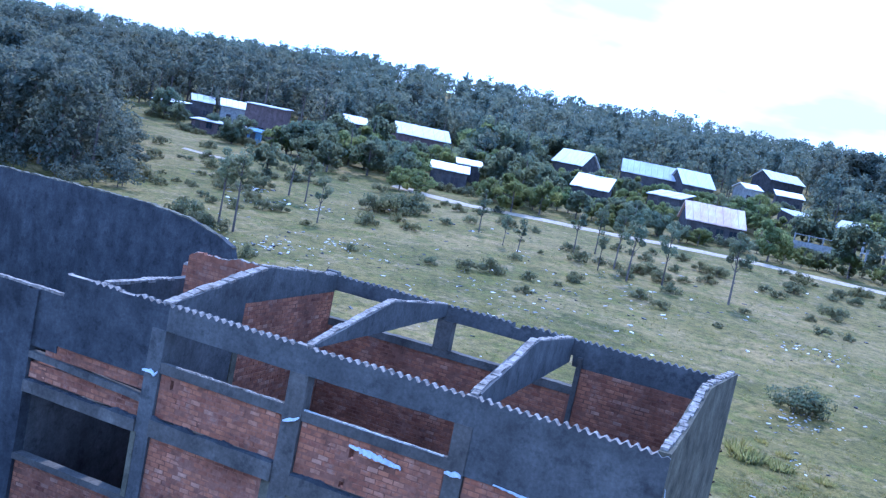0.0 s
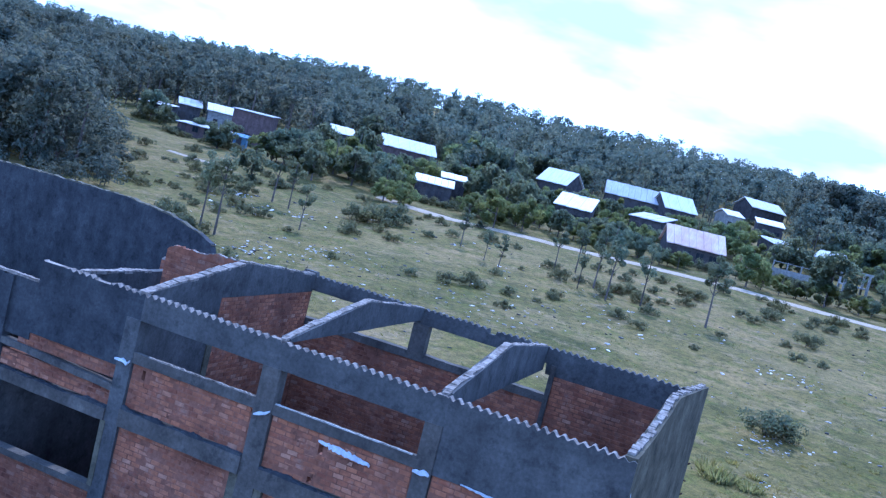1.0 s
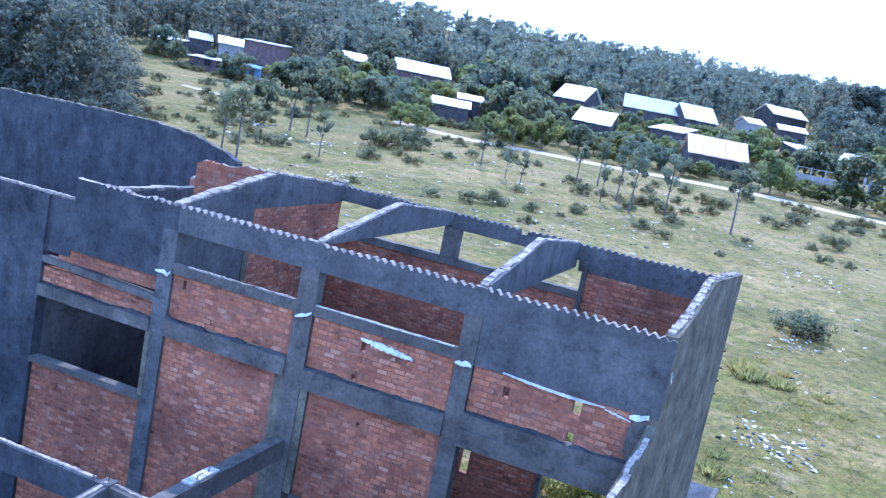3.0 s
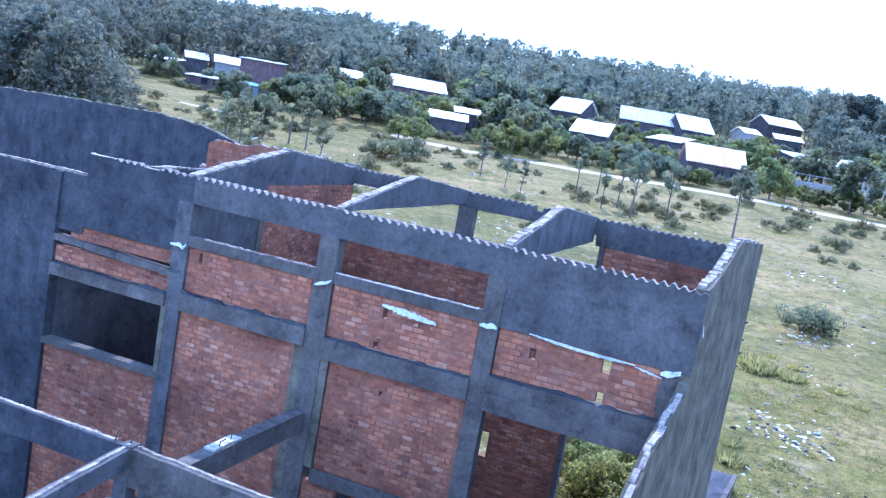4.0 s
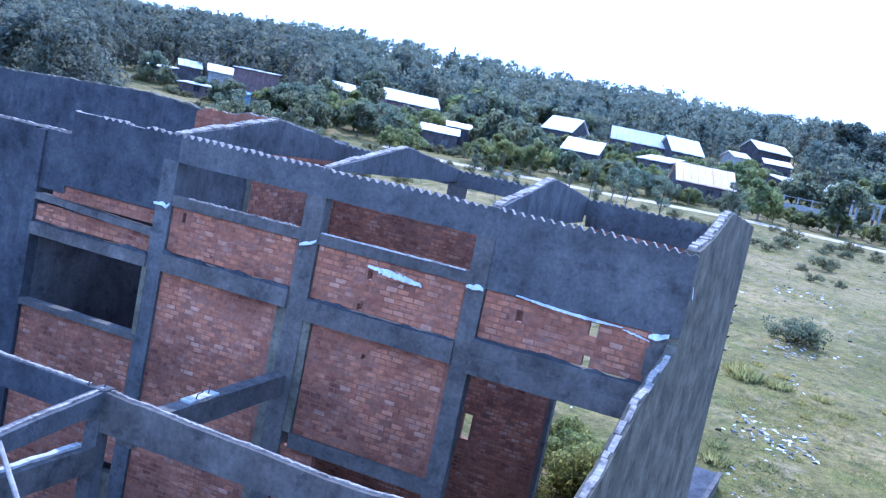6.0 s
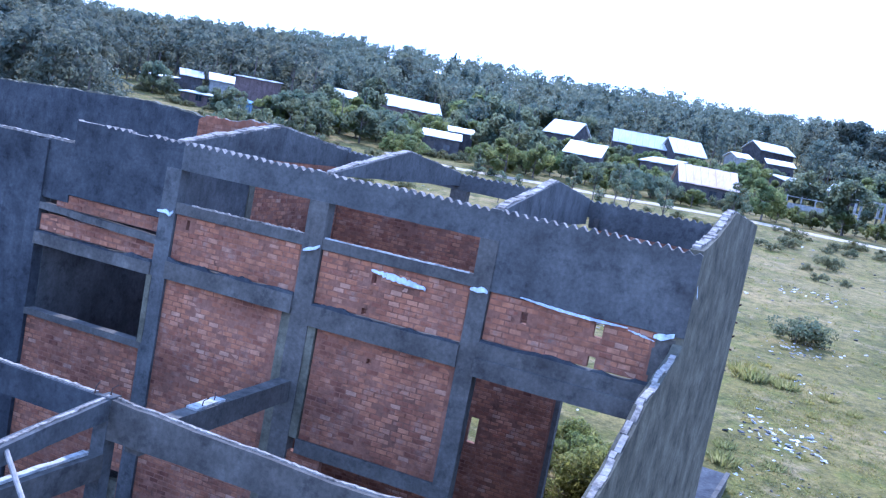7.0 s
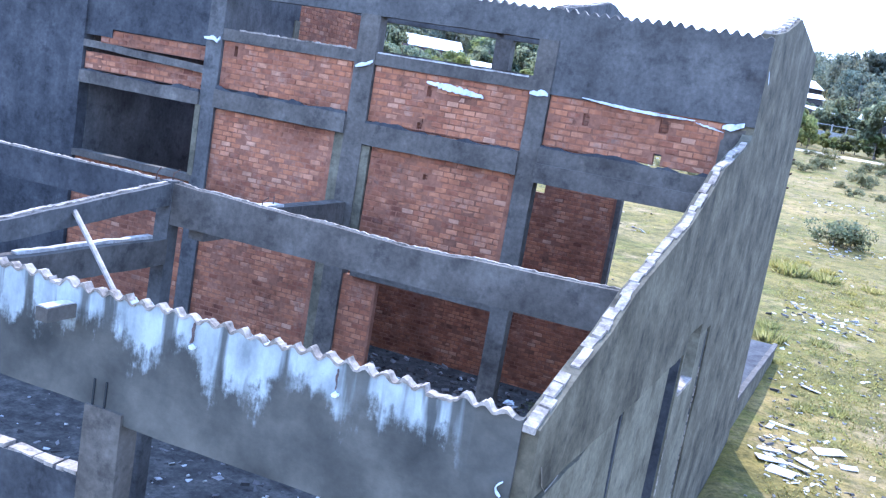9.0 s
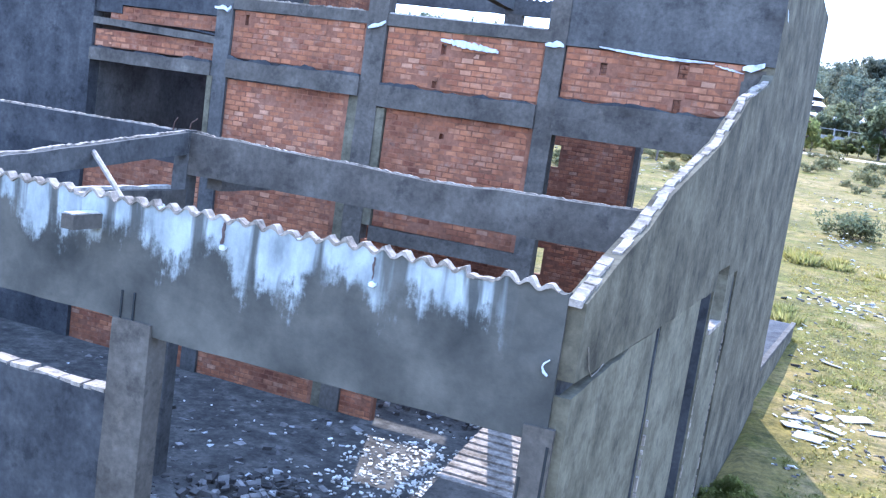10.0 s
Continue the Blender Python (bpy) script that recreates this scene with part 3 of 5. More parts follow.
def wavy_line(a, b, z0, z1, k, seed, amp=0.02):
    return [(a + (b - a) * i / k, z0 + (z1 - z0) * i / k + amp * noise.noise(Vector((i * 0.9, seed, 0)))) for i in range(k + 1)]


for pts, w, y, seed in ((sagging(-4.3, -2.42, 6.2, 6.13, 30, 0.03), 0.026, YB - 0.03, 1), (wavy_line(-2.4, -1.95, 6.1, 6.02, 12, 2), 0.014, YB - 0.03, 2),
                        (wavy_line(-1.98, -1.66, 6.1, 6.16, 5, 3, 0.05), 0.06, YB - 0.03, 3), (wavy_line(-5.22, -4.9, 6.14, 6.17, 5, 4, 0.05), 0.05, YB - 0.06, 4),
                        (wavy_line(-8.58, -8.26, 6.1, 6.22, 5, 5, 0.03), 0.035, YB - 0.06, 5), (wavy_line(-11.95, -11.6, 6.17, 6.17, 6, 6, 0.06), 0.04, YB - 0.06, 6),
                        (wavy_line(-7.15, -6.05, 6.03, 5.93, 26, 7, 0.03), 0.062, YB - 0.02, 7)):
    part("flashing", ragged(pts, w, y, seed), wall_mid, "torn white flashing")

# ---------------------------------------------------------------- rear wall
YC = 22.4
wall_rear = thing("wall_rear", "rear wall of the ruin with open window bays", "wall", "structure")
part("ring_beam", strip("x", -12.0, -1.15, YC, YC + 0.18, lambda s: 7.46 if s < -4.85 else 7.2, wave(7.86, 0.03, 5.0, ((-6.5, -6.3, 0.12), (-12, -11.6, -0.1))), M_DARK, 0.0295, 2, 0.01, "ring_beam"), wall_rear, "dark beam with a corrugated top edge")
for a, b, z in ((-12.0, -11.75, ZF), (-8.5, -8.06, 6.7), (-4.72, -4.6, ZF)):
    part("column", strip("x", a, b, YC - 0.06, YC + 0.22, z, 7.46, M_CONC, 0.2, name="column"), wall_rear, "stained concrete column")
part("column", strip("x", -1.45, -1.12, YC - 0.02, YC + 0.22, ZF, 7.2, M_CONC, 0.2, name="column"), wall_rear)
for a, b in ((-11.75, -8.28), (-8.28, -4.72)):
    part("sill_beam", strip("x", a, b, YC - 0.04, YC + 0.22, 6.5, bumpy([(a, 6.7), (b, 6.7)], 0.02, 4), M_CONC, 0.2, 1, 0.01, "sill_beam"), wall_rear, "concrete sill with a sunlit top")
brick_panel(-11.75, -4.72, YC, ZF, 6.5, wall_rear, [(-6.82, -6.58, 1.15, 1.82), (-6.82, -6.56, 3.88, 4.42)], seed=20, singles=False)
brick_panel(-4.6, -1.45, YC, 5.55, 7.2, wall_rear, seed=31, singles=False)
part("lintel", strip("x", -4.6, -1.45, YC - 0.04, YC + 0.2, 5.3, 5.55, M_CONC, 0.3, 1, name="lintel"), wall_rear)
brick_panel(-16.6, -12.0, YC, ZF, 7.0, wall_rear, seed=32, singles=False)
part("coping", strip("x", -16.6, -12.0, YC + 0.005, YC + 0.14, 7.0, lumps(bumpy([(-16.6, 7.05), (-12, 7.1)], 0.04, 4), 0.05, 9), M_CAP, 0.07, 1, 0.012, "coping"), wall_rear, "broken brick edge")

wall_hall = thing("wall_hall", "long dark wall with a sagging rounded top", "wall", "structure", m=pose(-16.15, 24.2, 0, 0, 0, -12))
part("wall_face", strip("x", -22, 0, 0, 0.2, ZF, bumpy([(-22, 7.7), (-14, 7.75), (-9, 7.95), (-4.2, 8.1), (-2.2, 8.0), (-0.7, 7.75), (-0.15, 7.55), (0, 7.2)], 0.03, 2.5), M_MILDEW_SHADE, 0.18, 12, 0.012, "wall_face"), wall_hall, "dark mildewed render")
part("coping", strip("x", -22, -0.1, 0.0, 0.2, bumpy([(-22, 7.69), (-14, 7.74), (-9, 7.94), (-4.2, 8.09), (-2.2, 7.99), (-0.7, 7.74), (-0.1, 7.5)], 0.03, 2.5), bumpy([(-22, 7.73), (-14, 7.77), (-9, 7.97), (-4.2, 8.12), (-2.2, 8.02), (-0.7, 7.755), (-0.1, 7.515)], 0.08, 5), M_PANEL, 0.12, 1, 0.01, "coping"), wall_hall, "pale crumbling mortar edge")

# ---------------------------------------------------------------- gable ribs between middle and rear wall
def gable_z(y):
    return float(np.interp(y, [15.4, 18.9, 22.6], [7.6, 8.22, 7.86]))


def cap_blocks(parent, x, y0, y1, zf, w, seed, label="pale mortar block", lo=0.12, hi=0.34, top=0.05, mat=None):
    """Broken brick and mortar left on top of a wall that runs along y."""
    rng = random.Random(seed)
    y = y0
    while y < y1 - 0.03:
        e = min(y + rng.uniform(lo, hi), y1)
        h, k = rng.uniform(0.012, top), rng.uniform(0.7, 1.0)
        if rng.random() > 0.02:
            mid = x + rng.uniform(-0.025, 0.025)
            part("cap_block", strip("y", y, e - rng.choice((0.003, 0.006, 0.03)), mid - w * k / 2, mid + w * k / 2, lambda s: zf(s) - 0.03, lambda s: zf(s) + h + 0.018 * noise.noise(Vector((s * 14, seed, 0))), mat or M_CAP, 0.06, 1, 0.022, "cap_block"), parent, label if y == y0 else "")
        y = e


for gi, x in enumerate((-8.42, -5.02)):
    rib = thing("gable_rib", "concrete gable rib with sunlit pale mortar on top", "beam", "structure", "gable ribs")
    part("rib", strip("y", YB + 0.18, YC, x - 0.11, x + 0.11, 7.56 - 0.28 * gi, gable_z, M_DARK, 0.25, 3, 0.012, "rib"), rib, "dark stained concrete")
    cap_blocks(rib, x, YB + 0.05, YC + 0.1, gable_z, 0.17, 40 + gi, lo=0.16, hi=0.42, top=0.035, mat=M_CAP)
part0 = thing("wall_cross", "gable-topped cross wall in dark stained render", "wall", "structure")
part("wall_face", strip("y", YB + 0.2, 18.1, -11.85, -11.6, 6.9, gable_z, M_DARK, 0.3, 3, 0.012, "wall_face"), part0, "dark stained render")
part("wall_face", strip("y", 18.1, YC, -11.85, -11.6, 7.42, gable_z, M_DARK, 0.3, 2, 0.012, "wall_face"), part0, "dark stained render")
cap_blocks(part0, -11.72, YB + 0.05, YC, gable_z, 0.26, 50)
lower = thing("wall_cross", "cross wall, half bare brick and half dark render", "wall", "structure", m=pose(-11.6, 0, 0, 0, 0, 90))
part("wall_face", strip("x", YB + 0.22, 17.9, 0.0, 0.2, ZF, 6.899, M_DARK, 0.4, 10, 0.01, "wall_face"), lower, "dark stained render")
part("pier", strip("x", 17.9, 18.1, -0.03, 0.2, ZF, 6.899, M_PANEL, 0.2, 10, 0.01, "pier"), lower, "pale rendered pier")
brick_panel(18.1, YC - 0.02, 0.0, ZF, 7.415, lower, seed=61, singles=False)
part1 = thing("wall_cross", "flat-topped cross wall of dark render", "wall", "structure")
part("wall_face", strip("y", YB + 0.2, YC, -14.5, -14.28, 5.9, 7.3, M_DARK, 0.4, 3, 0.012, "wall_face"), part1, "dark stained render")
part("wall_face", strip("y", YB + 0.23, YC, -15.25, -14.96, ZF, 5.89, M_DARK, 0.4, 10, 0.012, "wall_face"), part1, "grey weathered render")
cap_blocks(part1, -14.39, YB + 0.2, 19.0, lambda s: 7.3, 0.24, 51)

stub = thing("wall_stub", "broken stub of a bare brick partition wall", "wall", "structure")
brick_panel(-13.85, -11.86, 18.8, ZF, 7.98, stub, seed=33, singles=False)
part("broken_top", strip("x", -13.85, -11.87, 18.805, 18.94, 7.98, lumps(bumpy([(-13.85, 8.02), (-13.6, 8.16), (-12.9, 8.1), (-12.4, 8.2), (-11.87, 8.22)], 0.03, 5), 0.05, 9), M_BRICK, 0.05, 1, 0.02, "broken_top"), stub, "ragged broken brick edge")
part("crest", strip("x", -13.7, -11.9, 18.81, 18.9, 8.1, lumps(bumpy([(-13.7, 8.14), (-12.9, 8.12), (-12.4, 8.22), (-11.9, 8.24)], 0.03, 5), 0.05, 9), M_CAP, 0.05, 1, 0.015, "crest"), stub, "pale mortar on the broken edge")

# ---------------------------------------------------------------- side wall: gable end and lean-to end
side = thing("wall_side", "long grey rendered side wall, sloped and stepped top", "wall", "structure", m=pose(-1.5, 15.4, 0, 0, 0, -math.degrees(math.atan(0.055))))
def end_z(s):
    return float(np.interp(s, [0, 1.4, 3.0, 6.9], [7.62, 7.86, 8.3, 8.06]))


gable_end = part("gable_end", strip("y", 0.005, 7.1, -0.22, 0, ZF, end_z, M_SIDE, 0.3, 14, 0.012, "gable_end"), side, "grey stained render")
gable_end.matrix_basis = pose(0, 0, 0, 0, 0, -0.75)
SLOPE = [(-8.95, 3.4), (-7.9, 3.74), (-7.0, 3.97), (-6.3, 4.24), (-3.9, 4.81), (-2.1, 5.53), (-0.3, 5.9), (0.0, 6.05)]
slope_z = bumpy(SLOPE, 0.02, 2)
# upper band, then panels with deep slots between them
for a, b, z in ((-8.735, -2.1, 2.85), (-2.1, -1.0, 3.12), (-1.0, 0.0, 2.95)):
    part("upper_band", strip("y", a, b, -0.17, 0.0, z, slope_z, M_SIDE, 0.25, 4, 0.012, "upper_band"), side, "grey stained render")
joint = lumps(bumpy([(-8.8, 2.72), (-8.0, 2.77), (-7.2, 2.8), (-6.8, 2.84), (-5.7, 2.84)], 0.02, 3), 0.03, 5)
# dark backing strip paints the shade of the open joint
part("joint_back", strip("y", -8.7, -6.6, -0.17, -0.11, 2.6, 2.87, M_MILDEW_SHADE, 0.2, 1, 0.004, "joint_back"), side, "strip coloured dark for the shade in an open joint")
for y_, z0_, z1_, k_ in ((-5.46, ZF, 1.7, 21), (-2.2, ZF, 1.6, 22), (-0.34, ZF, 2.3, 23)):
    rng_ = random.Random(k_)
    z_ = z0_ + 0.1
    while z_ < z1_:
        h_ = rng_.uniform(0.05, 0.22)
        part("chipped_edge", strip("y", y_, y_ + rng_.uniform(0.025, 0.06), -0.06, rng_.uniform(0.004, 0.012), z_, z_ + h_ * 0.85, M_CAP, 0.03, 2, 0.012, "chipped_edge"), side, "pale crumbling edge of a slot")
        z_ += h_ * rng_.uniform(1.0, 1.8)
for a, b, z0_, z1_, o in ((-8.735, -5.78, ZF, joint, -0.008), (-5.5, -3.1, ZF, 2.845, -0.02), (-2.22, -2.1, ZF, 2.849, 0.0), (-2.1, -1.0, ZF, 2.2, 0.0), (-1.0, -0.36, ZF, 2.949, 0.0)):
    part("panel", strip("y", a, b, -0.2, o, z0_, z1_, M_PANEL, 0.3, 9, 0.012, "panel"), side, "grey rendered panel")
# slot backs and jambs get a dark colour in place of shade
for a, b in ((-5.78, -5.5), (-3.1, -2.22), (-0.36, -0.02)):
    part("slot_back", strip("y", a - 0.1, b + 0.1, -0.6, -0.5, ZF, 2.849, M_MILDEW_SHADE, 0.2, 6, 0.006, "slot_back"), side, "slot back coloured dark for the shade inside")
for y_, d_ in ((-5.5, 0.14), (-2.22, 0.17), (-0.02, 0.14)):
    part("slot_jamb", strip("y", y_ - 0.05, y_ - 0.004, -d_ - 0.05, -0.03, ZF, 2.84, M_MILDEW_SHADE, 0.05, 6, 0.01, "slot_jamb"), side, "jamb coloured dark for the shade in the slot")
part("window_sill", strip("y", -2.09, -1.01, -0.24, 0.02, 2.2, 2.26, M_CAP, 0.2, 1, 0.01, "window_sill"), side, "pale broken sill")
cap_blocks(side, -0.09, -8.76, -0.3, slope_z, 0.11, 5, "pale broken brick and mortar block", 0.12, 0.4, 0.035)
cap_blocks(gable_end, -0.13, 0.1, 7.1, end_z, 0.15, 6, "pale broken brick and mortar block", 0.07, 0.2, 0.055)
tank = thing("cistern", "low concrete cistern with a rimmed slab on top", "cistern", "structure", m=pose(-1.2, 22.75, 0, 0, 0, -4.5))
part("body", strip("y", 0, 8.2, -1.5, 0.12, ZF, -0.21, M_SIDE, 0.4, 4, 0.012, "body"), tank, "grey rendered wall")
part("slab", strip("y", 0, 8.25, -1.5, 0.15, -0.209, -0.15, M_MILDEW_SHADE, 0.4, 1, 0.008, "slab"), tank, "grey concrete slab")
part("rim", strip("y", 0, 8.25, 0.02, 0.16, -0.149, -0.09, M_CONC, 0.3, 1, 0.01, "rim"), tank, "raised rim")

# ---------------------------------------------------------------- front wall with washed white paint
YA = 6.65
wall_front = thing("wall_front", "low front wall, washed white paint under a corrugated edge", "wall", "structure")
part("ring_beam", strip("x", -34, -2.12, YA, YA + 0.11, lambda s: 2.45 if s < -6.0 else 2.35, wave(3.54, 0.024, 8.0, ((-2.95, -2.72, 0.05), (-6.9, -6.75, 0.03))), M_PAINT, 0.0295, 5, 0.008, "ring_beam"), wall_front, "bluish white paint streaked with grey stains")
breaks = ((-2.95, -2.72, 0.04), (-6.9, -6.75, 0.03))
part("coping", strip("x", -20, -2.2, YA - 0.01, YA + 0.09, lumps(wave(3.532, 0.023, 8.0, breaks), 0.014, 1), lumps(wave(3.56, 0.028, 8.0, breaks), 0.03, 2), M_CAP, 0.0177, 1, 0.018, "coping"), wall_front, "lumpy pale strip coloured as a sunlit edge")
part("coping", strip("x", -34, -20, YA - 0.005, YA + 0.1, 3.53, wave(3.563, 0.02, 8.0), M_CAP, 0.0295, 1, 0.018, "coping"), wall_front)
for a, b in ((-6.3, -5.86), (-2.3, -2.06), (-10.6, -10.2), (-14.9, -14.5)):
    part("column", strip("x", a, b, YA - 0.03, YA + 0.22, ZF, 2.46, M_CONC, 0.2, 8, 0.015, "column"), wall_front, "chipped concrete column")
part("low_wall", strip("x", -34, -6.3, YA + 0.01, YA + 0.19, ZF, bumpy([(-34, 1.7), (-6.3, 1.7)], 0.03, 4), M_MILDEW_SHADE, 0.25, 4, 0.012, "low_wall"), wall_front, "grey low wall")
for i in range(12):
    x = -10.0 + i * 0.31
    part("cap_brick", strip("x", x, x + 0.285 - 0.02 * (i % 3), YA + 0.01, YA + 0.17 + 0.01 * (i % 2), 1.69, 1.722 + 0.006 * (i % 3), M_CAP, 0.07, 1, 0.02, "cap_brick"), wall_front, "sunlit pale brick")
for x_, z0_, z1_ in ((-2.285, ZF, 2.05), (-2.1, ZF, 2.33)):
    part("split", strip("x", x_, x_ + 0.022, YA - 0.036, YA - 0.02, z0_, z1_, M_VOID, 0.03, 6, 0.008, "split"), wall_front, "dark split in the corner column")
bracket = part("bracket", strip("y", YA - 0.36, YA, -6.68, -6.54, 3.24, 3.37, M_CONC, 0.12, 1, 0.008, "bracket"), wall_front, "stub of a concrete beam")
# lighter strip paints the sun on top of the stub
part("bracket_top", strip("y", YA - 0.35, YA - 0.01, -6.67, -6.55, 3.374, 3.386, M_SUNLIT, 0.12, 1, 0.003, "bracket_top"), bracket, "thin strip coloured pale as a sunlit top")
for x, dz in ((-5.2, 0.03), (-3.74, 0.0)):
    part("putlog_hole", ragged([(x + 0.007 * math.sin(k * 2.1), 3.49 + dz - 0.035 * k) for k in range(6)], 0.022, YA + 0.012, 70 + int(-x), M_WALL_R), wall_front, "exposed red brick patch")
    part("paint_mark", ragged([(x - 0.02 + 0.02 * k, 3.27 + dz + 0.01 * (k % 2)) for k in range(4)], 0.02, YA + 0.006, 80), wall_front, "white mortar crumb")
part("paint_mark", ragged([(-2.23 + 0.012 * (i - 2) ** 2, 3.0 - 0.03 * i) for i in range(5)], 0.012, YA - 0.008, 77), wall_front, "white chip")

# ---------------------------------------------------------------- lean-to frame inside
YD = 10.93
cross = thing("tie_beam", "long concrete tie beam with a sunlit top", "beam", "structure")
part("beam", strip("x", -8.85, -1.98, YD - 0.1, YD + 0.1, 3.38, bumpy([(-8.85, 3.97), (-5.3, 3.86), (-1.98, 3.95)], 0.02, 2), M_CONC, 0.25, 2, 0.012, "beam"), cross, "stained cast concrete")
# pale cap strips, here and on the other beams, paint their sunlit top edges
part("cap", strip("x", -8.8, -2.0, YD - 0.005, YD + 0.045, bumpy([(-8.85, 3.96), (-5.3, 3.85), (-1.98, 3.94)], 0.02, 2), lumps(bumpy([(-8.85, 3.99), (-5.3, 3.88), (-1.98, 3.97)], 0.02, 2), 0.02, 6), M_CAP, 0.05, 1, 0.01, "cap"), cross, "pale strip coloured as a sunlit edge")
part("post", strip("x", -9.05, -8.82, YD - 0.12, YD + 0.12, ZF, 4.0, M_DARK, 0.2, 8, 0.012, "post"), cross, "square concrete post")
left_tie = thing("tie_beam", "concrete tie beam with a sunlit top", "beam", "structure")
part("beam", strip("x", -34, -9.05, YD - 0.06, YD + 0.06, 3.5, 3.96, M_MILDEW_SHADE, 0.4, 2, 0.014, "beam"), left_tie, "stained cast concrete")
part("cap", strip("x", -34, -9.2, YD - 0.01, YD + 0.055, 3.95, lumps(bumpy([(-34, 3.985), (-9, 3.985)], 0.01, 13), 0.02, 7), M_CAP, 0.06, 1, 0.012, "cap"), left_tie, "pale strip coloured as a sunlit edge")
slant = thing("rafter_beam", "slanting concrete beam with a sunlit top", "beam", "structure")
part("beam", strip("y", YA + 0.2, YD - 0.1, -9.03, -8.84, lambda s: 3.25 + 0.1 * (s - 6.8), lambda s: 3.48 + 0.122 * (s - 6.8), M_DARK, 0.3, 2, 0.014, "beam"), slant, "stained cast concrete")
part("cap", strip("y", YA + 0.2, YD + 0.05, -8.97, -8.91, lambda s: 3.47 + 0.122 * (s - 6.8), lumps(bumpy([(6.8, 3.5), (10.9, 4.0)], 0.01, 13), 0.02, 8), M_CAP, 0.05, 1, 0.012, "cap"), slant, "pale strip coloured as a sunlit edge")
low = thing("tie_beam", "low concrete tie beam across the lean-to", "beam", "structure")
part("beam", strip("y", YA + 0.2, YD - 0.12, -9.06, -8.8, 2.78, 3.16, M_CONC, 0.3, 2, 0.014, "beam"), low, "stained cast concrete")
part("cap", strip("y", 8.2, YD - 0.3, -9.02, -8.92, 3.15, bumpy([(8.2, 3.2), (10.6, 3.2)], 0.02, 6), M_SUNLIT, 0.15, 1, 0.01, "cap"), low, "pale strip coloured as a sunlit edge")
back_tie = thing("tie_beam", "concrete tie beam up to the tall wall", "beam", "structure")
part("beam", strip("y", YD + 0.1, YB - 0.1, -8.62, -8.36, 3.2, 3.6, M_CONC, 0.3, 2, 0.014, "beam"), back_tie, "dark cast concrete")
# lighter strip paints a sunlit piece of the beam top
part("cap", strip("y", 12.4, 13.2, -8.6, -8.4, 3.59, 3.64, M_SUNLIT, 0.12, 1, 0.012, "cap"), back_tie, "pale strip coloured as a sunlit patch")


def tube(points, r0, r1, mat, sides=7, name="tube"):
    v, f = [], []
    k = len(points)
    for i, p in enumerate(points):
        p = Vector(p)
        d = (Vector(points[min(i + 1, k - 1)]) - Vector(points[max(i - 1, 0)])).normalized()
        a = d.orthogonal().normalized()
        b = d.cross(a)
        r = r0 + (r1 - r0) * i / (k - 1)
        for s in range(sides):
            t = 2 * math.pi * s / sides
            v.append(p + (a * math.cos(t) + b * math.sin(t)) * r)
    for i in range(k - 1):
        for s in range(sides):
            q = (s + 1) % sides
            f.append((i * sides + s, i * sides + q, (i + 1) * sides + q, (i + 1) * sides + s))
    f += [tuple(range(sides))[::-1], tuple((k - 1) * sides + s for s in range(sides))]
    return mesh_from(name, v, f, mat)


pole = tagged(new("pole", tube([(-9.0, 9.06, 3.73), (-8.2, 8.65, 3.36), (-7.4, 8.25, 2.96), (-6.75, 7.95, 2.62)], 0.036, 0.03, M_WOOD)), "weathered round pole leaning on a beam", "pole")
for i, (x, y, z) in enumerate(((-8.95, 10.95, 4.0), (-9.2, 10.9, 3.98), (-8.5, 13.0, 3.6), (-8.45, 12.6, 3.62), (-12.0, 22.45, 7.86), (-12.6, 22.45, 7.7))):
    tagged(new("rebar_stub", tube([(x, y, z - 0.05), (x + 0.02, y, z + 0.1), (x + 0.1 - 0.05 * (i % 3), y + 0.03, z + 0.17)], 0.012, 0.01, M_RUST, 5)), "bent rusty reinforcing bar", "rebar", "rebar stubs")

# floor inside
floor = tagged(new("floor", strip("x", -34, -1.75, YA + 0.1, YC + 0.1, -1.9, -1.15, M_FLOOR, 0.6, 1, 0.02, "floor")), "dark earth floor strewn with rubble", "floor", kind="structure")

# a short flight of steps inside the lean-to
steps = thing("steps", "short flight of pale concrete steps", "steps", "structure")
for i in range(9):
    part("step", strip("x", -5.15, -3.9, 12.85 + 0.23 * i, 12.85 + 0.23 * (i + 1) - 0.02, ZF, -0.76 + 0.03 * i, M_CAP, 0.3, 1, 0.008, "step"), steps, "pale concrete step" if i == 0 else "")
part("ramp", strip("y", 10.6, 12.84, -5.1, -3.9, ZF, lambda s: -1.1 + 0.15 * (s - 10.6), M_CONC, 0.3, 2, 0.01, "ramp"), steps, "grey rendered ramp")


# ---------------------------------------------------------------- village
def box_mesh(name, x0, x1, y0, y1, z0, z1, mat):
    v = [(x, y, z) for z in (z0, z1) for x, y in ((x0, y0), (x1, y0), (x1, y1), (x0, y1))]
    return mesh_from(name, v, [(3, 2, 1, 0), (4, 5, 6, 7), (0, 1, 5, 4), (1, 2, 6, 5), (2, 3, 7, 6), (3, 0, 4, 7)], mat)


FRONTS = []
FAR = 1.08


